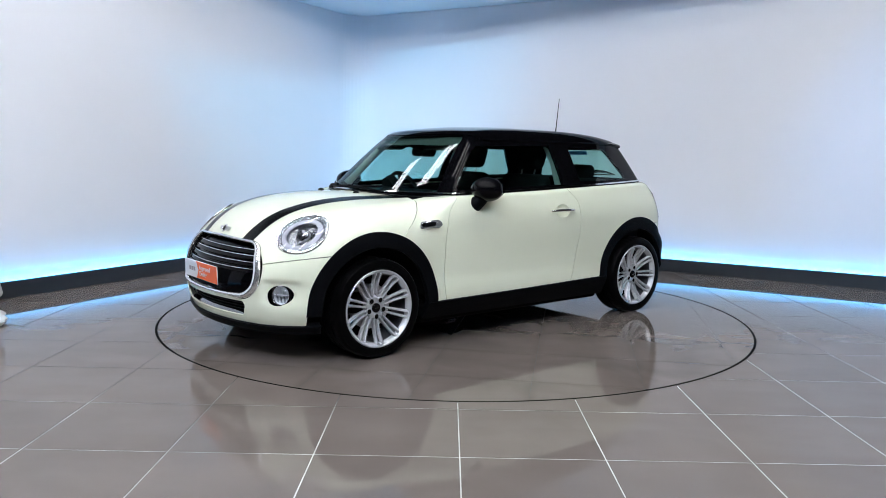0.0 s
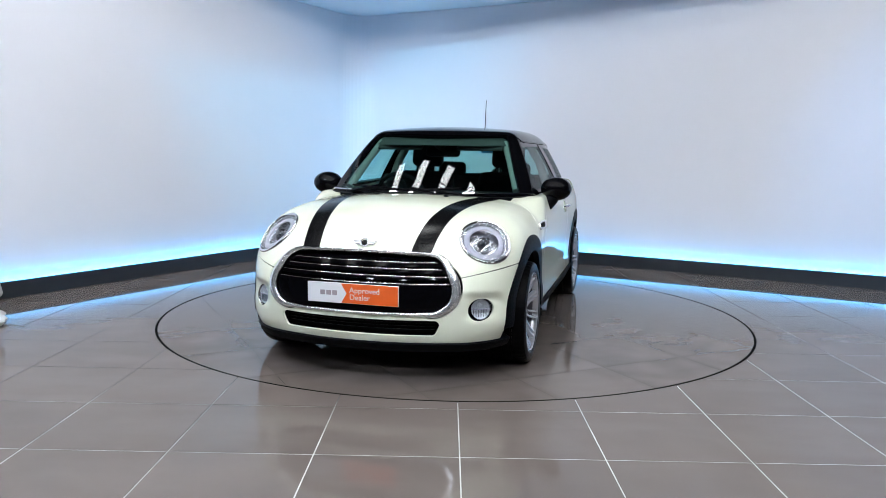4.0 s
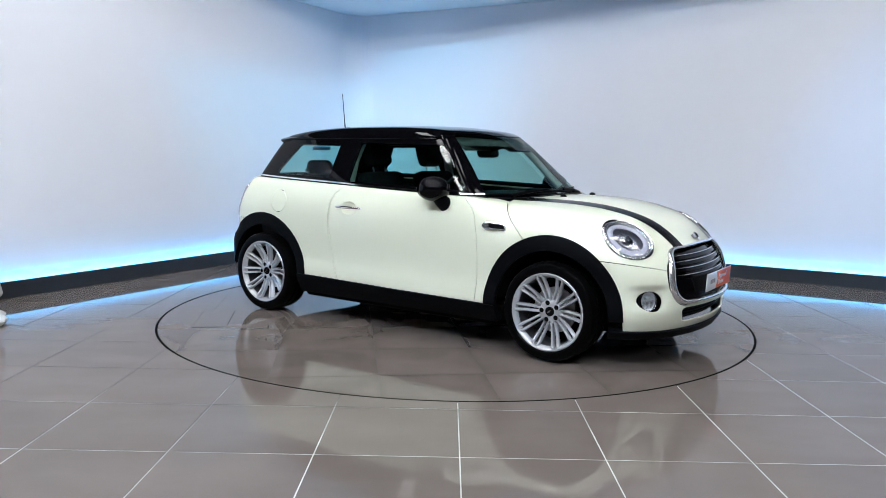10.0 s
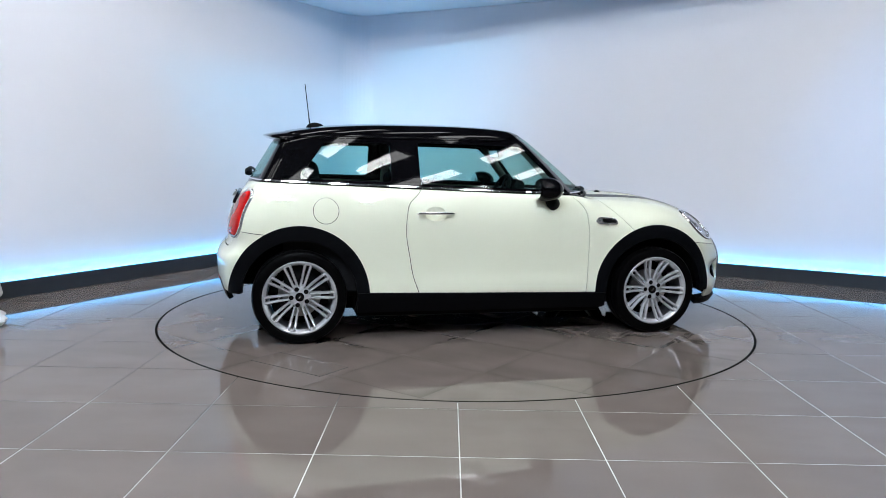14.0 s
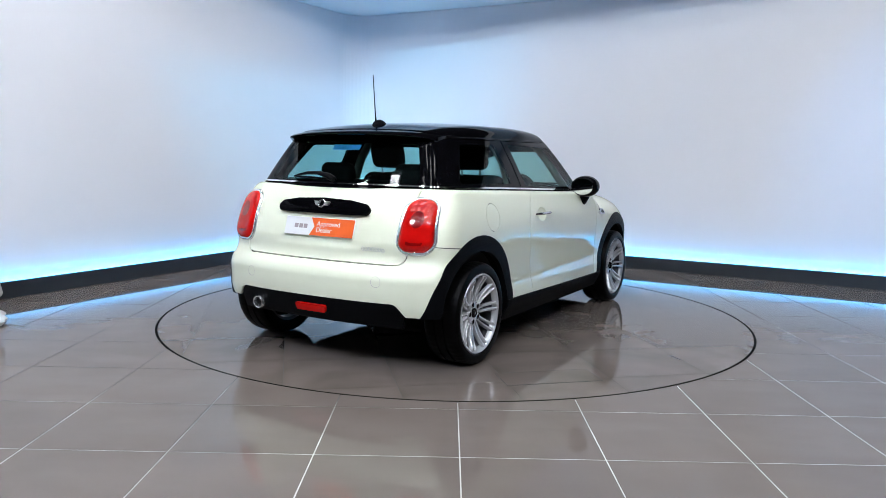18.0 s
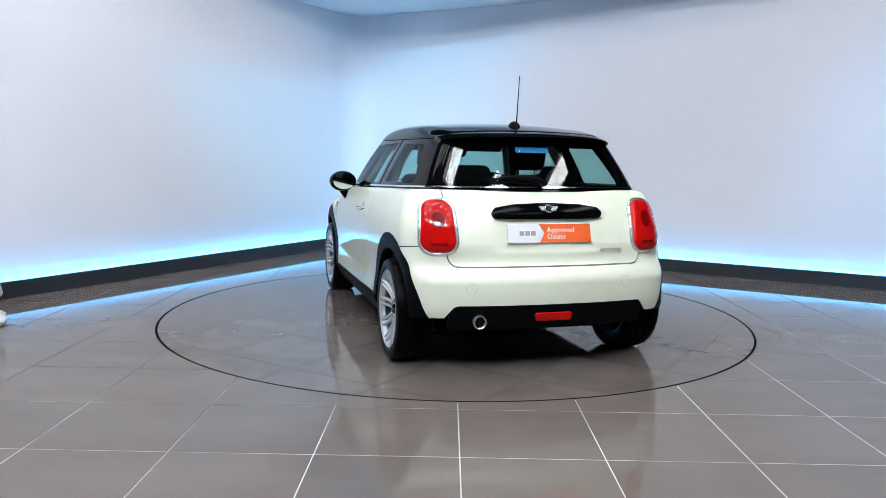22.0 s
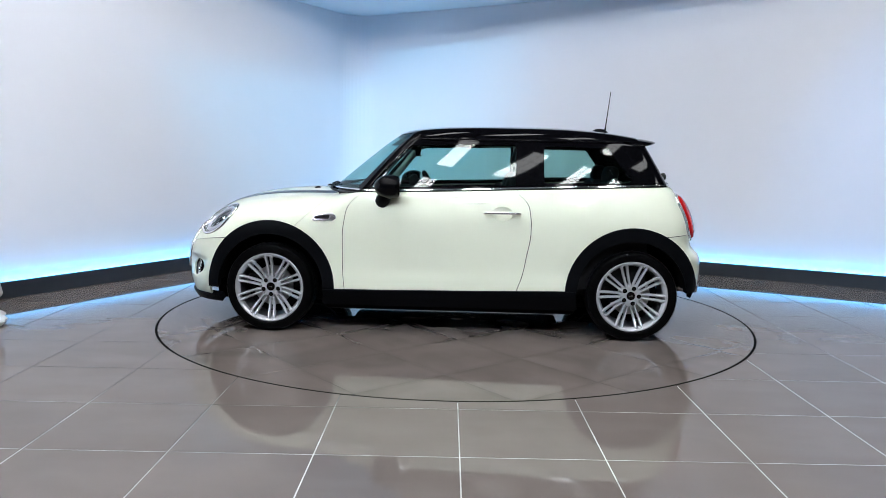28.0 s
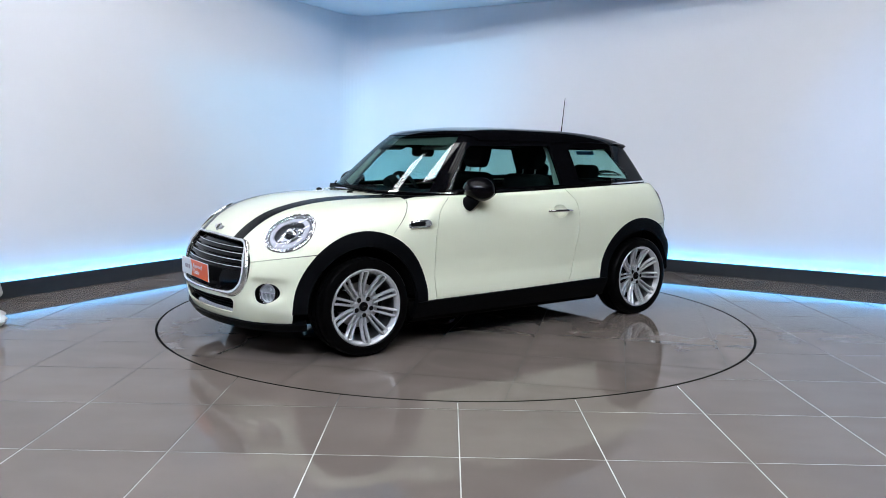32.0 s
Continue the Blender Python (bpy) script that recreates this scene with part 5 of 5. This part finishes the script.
wb = part("rear_wiper", tube([on_back(-0.01, 1.075, 0.02), on_back(0.03, 1.090, 0.034), on_back(0.12, 1.105, 0.034), on_back(0.22, 1.105, 0.026), on_back(0.31, 1.095, 0.016)], [0.026, 0.026, 0.018, 0.013, 0.007], 12, flat=0.7), M_PLASTIC, car, "black rear wiper", smooth=60)
part("blade", tube([on_back(-0.02 + 0.036 * k, 1.082 + 0.001 * k, 0.010) for k in range(11)], 0.006, 8), M_PLASTIC, wb)
st = bmesh.new()
pts = [on_back(y, z, -0.006) for y, z in ((0.115, 1.300), (-0.095, 1.300), (-0.095, 1.268), (0.115, 1.268))]
st.faces.new([st.verts.new(p) for p in pts])
r = bmesh.ops.extrude_face_region(st, geom=list(st.faces))
bmesh.ops.translate(st, verts=[v for v in r["geom"] if isinstance(v, bmesh.types.BMVert)], vec=(0.0015, 0, 0))
part("window_sticker", st, M_BLUE, car, "blue dealer sticker inside the rear window")

# exhaust and rear fog light
ex = part("exhaust", lathe([(0.030, -0.16), (0.038, -0.15), (0.038, 0.0), (0.036, 0.005), (0.0315, 0.001), (0.031, -0.10), (0, -0.11)], facing(Vector((-1.780, 0.433, 0.318)), (-1, 0, -0.06)), 40), M_SATIN, car, "round chrome exhaust tip", smooth=45)
part("exhaust_bore", lathe([(0, -0.03), (0.0315, -0.03)], facing(Vector((-1.780, 0.433, 0.318)), (-1, 0, -0.06)), 32), M_DARK, ex)
rf = poly_sd([(-0.112, 0.318), (0.102, 0.318), (0.112, 0.362), (-0.122, 0.362)], 0.012)
shell("rear_fog_lamp", cut(BODY, lambda x, y, z: np.where(x < -1.2, rf(y, z), 1.0)), M_RED, car, "red rear fog lamp", rim=0.02, h=0.008)

# ---- inside the car ----
def seat(x, y, parent):
    base = part("front_seat", box(0.50, 0.50, 0.16, Matrix.Translation((x + 0.06, y, 0.50)) @ pose(0, 0, 0, 0, -6, 0), 0.06, 4), M_SEAT, parent, "black cloth front seat", smooth=60)
    lean = pose(x - 0.20, y, 0.52, 0, -17, 0)
    part("backrest", box(0.14, 0.47, 0.62, lean @ Matrix.Translation((0, 0, 0.30)), 0.06, 4), M_SEAT, base, smooth=60)
    for s in (-1, 1):
        part("bolster", box(0.17, 0.09, 0.46, lean @ Matrix.Translation((0.05, s * 0.20, 0.26)), 0.04, 3), M_SEAT, base, smooth=60)
        part("post", tube([lean @ Vector((0, s * 0.07, 0.58)), lean @ Vector((0.005, s * 0.07, 0.70))], 0.007, 8), M_STEEL, base)
    part("headrest", box(0.11, 0.27, 0.20, lean @ Matrix.Translation((0.01, 0, 0.75)), 0.05, 4), M_SEAT, base, "padded headrest", smooth=60)


for y in (-0.345, 0.345):
    seat(-0.10, y, car)
bench = part("rear_bench", box(0.46, 1.10, 0.16, Matrix.Translation((-0.82, 0, 0.52)), 0.05, 3), M_SEAT, car, "black cloth rear bench", smooth=60)
part("backrest", box(0.13, 1.10, 0.56, pose(-1.06, 0, 0.80, 0, -16, 0), 0.05, 3), M_SEAT, bench, smooth=60)
for y in (-0.30, 0.30):
    part("headrest", box(0.10, 0.26, 0.14, pose(-1.15, y, 1.115, 0, -14, 0), 0.05, 3), M_SEAT, bench, "padded headrest", smooth=60)
part("parcel_shelf", box(0.36, 1.05, 0.03, Matrix.Translation((-1.36, 0, 0.99)), 0.01), M_TRIM, car, "black parcel shelf")
part("cabin_floor", box(2.2, 1.36, 0.05, Matrix.Translation((-0.35, 0, 0.31)), 0.02), M_TRIM, car)
part("bulkhead", box(0.04, 1.36, 0.64, Matrix.Translation((0.80, 0, 0.60)), 0.01), M_TRIM, car)
dash = bmesh.new()
rows = []
for k in range(29):
    y = -0.66 + 1.32 * k / 28
    bulge = 0.035 * math.exp(-((y + 0.345) / 0.16) ** 2)
    sec = [(0.80, 0.955), (0.62, 0.968), (0.44, 0.965 + bulge), (0.355, 0.945 + bulge), (0.325, 0.90), (0.35, 0.78), (0.44, 0.68), (0.80, 0.66)]
    e = 0.10 * abs(y / 0.66) ** 3
    rows.append([dash.verts.new((px - e * (px > 0.5), y, pz)) for px, pz in sec])
for a, b in zip(rows, rows[1:]):
    for i in range(len(a)):
        dash.faces.new((a[i], a[(i + 1) % len(a)], b[(i + 1) % len(a)], b[i]))
dash.faces.new(rows[0])
dash.faces.new(rows[-1])
bmesh.ops.recalc_face_normals(dash, faces=dash.faces)
dashboard = part("dashboard", dash, M_TRIM, car, "black dashboard", smooth=50)
part("centre_dial", lathe([(0, 0.0), (0.085, 0.0), (0.10, 0.012), (0.11, 0.0), (0.11, -0.04)], pose(0.325, 0, 0.87, 0, -78, 0), 40), M_BLACK, dashboard, "large round centre display", smooth=40)
part("instrument_pod", lathe([(0, 0.0), (0.06, 0.0), (0.075, 0.02), (0.085, 0.0), (0.075, -0.05), (0, -0.06)], pose(0.33, -0.345, 1.0, 0, -72, 0), 32), M_TRIM, dashboard, smooth=40)
wm = pose(0.20, -0.345, 0.93, 0, -66, 0)
sw = part("steering_wheel", ring(0.182, 0.182, 0.016, 48, wm), M_TRIM, car, "black leather steering wheel", smooth=60)
part("wheel_hub", lathe([(0, 0.03), (0.05, 0.028), (0.075, 0.01), (0.07, -0.03)], wm, 28), M_TRIM, sw, smooth=50)
for a in (0, 90, 180, 270):
    if a != 180:
        part("wheel_spoke", box(0.13, 0.034, 0.016, wm @ pose(0, 0, 0, 0, 0, a + 0) @ Matrix.Translation((0.115, 0, 0)), 0.005), M_TRIM, sw)
part("steering_column", tube([(0.22, -0.345, 0.92), (0.50, -0.345, 0.80)], 0.045, 14), M_TRIM, car)
rm = part("inside_mirror", box(0.040, 0.265, 0.078, pose(0.285, 0.0, 1.268, 0, -10, 0), 0.034, 4), M_TRIM, car, "black inside mirror", smooth=60)
part("mirror_stem", tube([(0.30, 0, 1.285), (0.36, 0, 1.33), (0.40, 0, 1.355)], [0.02, 0.05, 0.06], 14), M_TRIM, rm, "black sensor pod")
part("mirror_glass", box(0.003, 0.215, 0.048, pose(0.266, 0.0, 1.260, 0, -10, 0), 0.001, 1), M_MIRROR, rm)
for s in (-1, 1):
    card = cut(BODY, lambda x, y, z: 0.3 - y * s, lambda x, y, z: np.abs(x + 0.3) - 1.05, lambda x, y, z: 0.34 - z, lambda x, y, z: z - belt(x) + 0.012)
    card = (card[0] * (1, 1, 1) - np.array((0, s * 0.07, 0)), card[1], card[2])
    shell("door_card", card, M_TRIM, car, "black inner door trim", rim=0.03)
    part("sun_visor", box(0.14, 0.34, 0.02, pose(0.335, s * 0.30, 1.318, 0, 32, 0), 0.008), M_LINING, car, "dark grey folded sun visor")

# ---- covered stand at the booth's edge ----
def cover():
    bm = bmesh.new()
    rows, n = [], 96
    prof = [(0.10, 1.0), (0.16, 0.985), (0.20, 0.90), (0.225, 0.70), (0.25, 0.45), (0.30, 0.22), (0.295, 0.195), (0.235, 0.185), (0.255, 0.15), (0.285, 0.12), (0.270, 0.09), (0.235, 0.08), (0.285, 0.06), (0.325, 0.03), (0.30, 0.0)]
    for i, (r, z) in enumerate(prof):
        fold = 0.055 * (1 - z) ** 1.2
        row = []
        for k in range(n):
            a = 2 * math.pi * k / n
            w = math.sin(7 * a + 0.6) + 0.6 * math.sin(11 * a + 2 + 2 * z) + 0.35 * math.sin(19 * a + 5 * z)
            rr = r * (1 + fold * w) + 0.02 * noise.noise(Vector((3 * math.cos(a), 3 * math.sin(a), 6 * z)))
            row.append(bm.verts.new((rr * math.cos(a), rr * math.sin(a), z)))
        rows.append(row)
    for a, b in zip(rows, rows[1:]):
        for k in range(n):
            bm.faces.new((a[k], b[k], b[(k + 1) % n], a[(k + 1) % n]))
    bm.faces.new(rows[0])
    bmesh.ops.recalc_face_normals(bm, faces=bm.faces)
    return bm


stand = part("draped_stand", cover(), M_CLOTH, None, smooth=70)
tagged(stand, "stand draped in a creased white cloth on the tiles", "stand")
stand.matrix_world = pose(-3.495, -0.80, 0.0)

# ---- floor and turntable ----
def sheet(x0, x1, y0, y1, n, z=0.0):
    """A flat triangle grid as a shell."""
    gx, gy = np.meshgrid(np.linspace(x0, x1, n + 1), np.linspace(y0, y1, n + 1), indexing="ij")
    V = np.stack([gx.ravel(), gy.ravel(), np.full(gx.size, z)], 1)
    i = np.arange((n + 1) ** 2).reshape(n + 1, n + 1)
    q = np.stack([i[:-1, :-1], i[1:, :-1], i[1:, 1:], i[:-1, 1:]], -1).reshape(-1, 4)
    return V, np.tile((0.0, 0.0, 1.0), (len(V), 1)), np.concatenate([q[:, [0, 1, 2]], q[:, [0, 2, 3]]])


def motions():
    walk(car, [(t, pose(0, 0, 0, 0, 0, a) @ pose(CAR_X, CAR_Y, 0)) for t, a in TURN])
    walk(turntable, [(t, pose(0, 0, 0, 0, 0, a - 219.7)) for t, a in TURN])


PITCH, GRID_TURN, GX, GY = 0.608, 0.66, 0.0, -2.953
JOINT = 0.0052
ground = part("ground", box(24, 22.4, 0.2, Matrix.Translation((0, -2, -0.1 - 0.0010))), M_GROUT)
tagged(ground, "pale grout bed between the polished grey tiles", "floor", kind="structure")
tile_me = None
laid = set()
grid_m = pose(0, 0, 0, 0, 0, GRID_TURN)
for i in range(-9, 10):
    for j in range(-9, 14):
        x0, y0 = GX + i * PITCH, GY + j * PITCH
        c = grid_m @ Vector((x0 + PITCH / 2, y0 + PITCH / 2, 0))
        if c.y < -5.6 or c.y > 4.5 or abs(c.x) > 5.5:
            continue
        # inside the booth's walls only
        if (Vector((c.x, c.y)) - CORNER).dot(Vector((-DIR_L.y, DIR_L.x))) < -0.6 or (Vector((c.x, c.y)) - CORNER).dot(Vector((DIR_R.y, -DIR_R.x))) < -0.6:
            continue
        far = max(math.hypot(x0 + dx * PITCH, y0 + dy * PITCH) for dx in (0, 1) for dy in (0, 1))
        nx, ny = max(x0, min(0, x0 + PITCH)), max(y0, min(0, y0 + PITCH))
        if far < TABLE_R + 0.02:
            continue
        h = PITCH / 2 - JOINT / 2
        if math.hypot(nx, ny) > TABLE_R + 0.03:
            if tile_me is None:
                bm = box(2 * h, 2 * h, 0.012, Matrix.Translation((0, 0, -0.006)), 0.0012, 1)
                tile_me = bpy.data.meshes.new("tile")
                bm.to_mesh(tile_me)
                bm.free()
                tile_me.materials.append(M_TILE)
            ob = new("tile", tile_me)
        else:
            S = sheet(-h, h, -h, h, 30)
            S = cut(S, lambda x, y, z: TABLE_R + 0.0085 - np.hypot(x + x0 + PITCH / 2, y + y0 + PITCH / 2))
            if not len(S[2]):
                continue
            S = rimmed(S, 0.012)
            ob = put("tile", np_mesh("tile", S[0], S[2], S[1]), M_TILE)
        ob.parent = ground
        laid.add((i, j))
        ob.matrix_local = Matrix.Translation((c.x, c.y, 0)) @ pose(0, 0, 0, 0, 0, GRID_TURN)

# the rest of the hall's tiles, far from the car
V, T = [], []
h = PITCH / 2 - JOINT / 2
for i in range(-21, 21):
    for j in range(-19, 22):
        c = grid_m @ Vector((GX + i * PITCH + PITCH / 2, GY + j * PITCH + PITCH / 2, 0))
        if abs(c.x) > 11.6 or not -12.6 < c.y < 8.6 or (i, j) in laid or math.hypot(c.x, c.y) < TABLE_R + 0.6:
            continue
        k = len(V)
        for a, b in ((-1, -1), (1, -1), (1, 1), (-1, 1)):
            V += [grid_m.to_3x3() @ Vector((a * h, b * h, 0)) + c]
        V += [p - Vector((0, 0, 0.008)) for p in V[k:k + 4]]
        T += [(k, k + 1, k + 2, k + 3)] + [(k + (q + 1) % 4, k + q, k + q + 4, k + (q + 1) % 4 + 4) for q in range(4)]
rest = put("far_tiles", np_mesh("far_tiles", [tuple(p) for p in V], T, smooth=False), M_TILE, ground)
rest["kind"] = "stuff"

well = part("turntable_gap", lathe([(TABLE_R + 0.02, -0.0004), (TABLE_R + 0.02, -0.008), (TABLE_R - 0.014, -0.008), (TABLE_R - 0.014, -0.0004)], None, 160, close=True), M_GAP)
tagged(well, "thin black gap round the turntable", "gap", kind="structure")
turntable = thing("turntable", "round car turntable set flush in the floor, paved with grey tiles", "turntable")
part("bed", lathe([(0, -0.0005), (TABLE_R - 0.016, -0.0005), (TABLE_R - 0.016, -0.004), (0, -0.004)], None, 160), M_DGROUT, turntable)
for i in range(-4, 4):
    for j in range(-4, 4):
        x0, y0 = i * 0.608 + 0.10, j * 0.608 + 0.06
        nx, ny = max(x0, min(0, x0 + PITCH)), max(y0, min(0, y0 + PITCH))
        if math.hypot(nx, ny) > TABLE_R - 0.03:
            continue
        h = PITCH / 2 - 0.0010
        S = sheet(-h, h, -h, h, 30)
        S = cut(S, lambda x, y, z: np.hypot(x + x0 + PITCH / 2, y + y0 + PITCH / 2) - TABLE_R + 0.0085)
        if not len(S[2]):
            continue
        S = rimmed(S, 0.003)
        ob = put("tile", np_mesh("tile", S[0], S[2], S[1]), M_TTILE, turntable)
        ob.matrix_local = pose(0, 0, 0, 0, 0, -8.5) @ Matrix.Translation((x0 + PITCH / 2, y0 + PITCH / 2, 0))

hatch = part("hatch", box(0.556, 0.232, 0.003, pose(0.11, 1.832, 0.0002, 0, 0, -6.5)), M_TTILE, turntable, "small tiled access hatch")
hx = pose(0.11, 1.832, 0.0004, 0, 0, -6.5)
for a, b, w in ((0, 0.1180, (0.560, 0.0025)), (0, -0.1180, (0.560, 0.0025)), (0.2800, 0, (0.0025, 0.240)), (-0.2800, 0, (0.0025, 0.240))):
    part("hatch_joint", box(*w, 0.003, hx @ Matrix.Translation((a, b, 0))), M_DGROUT, hatch)

motions()
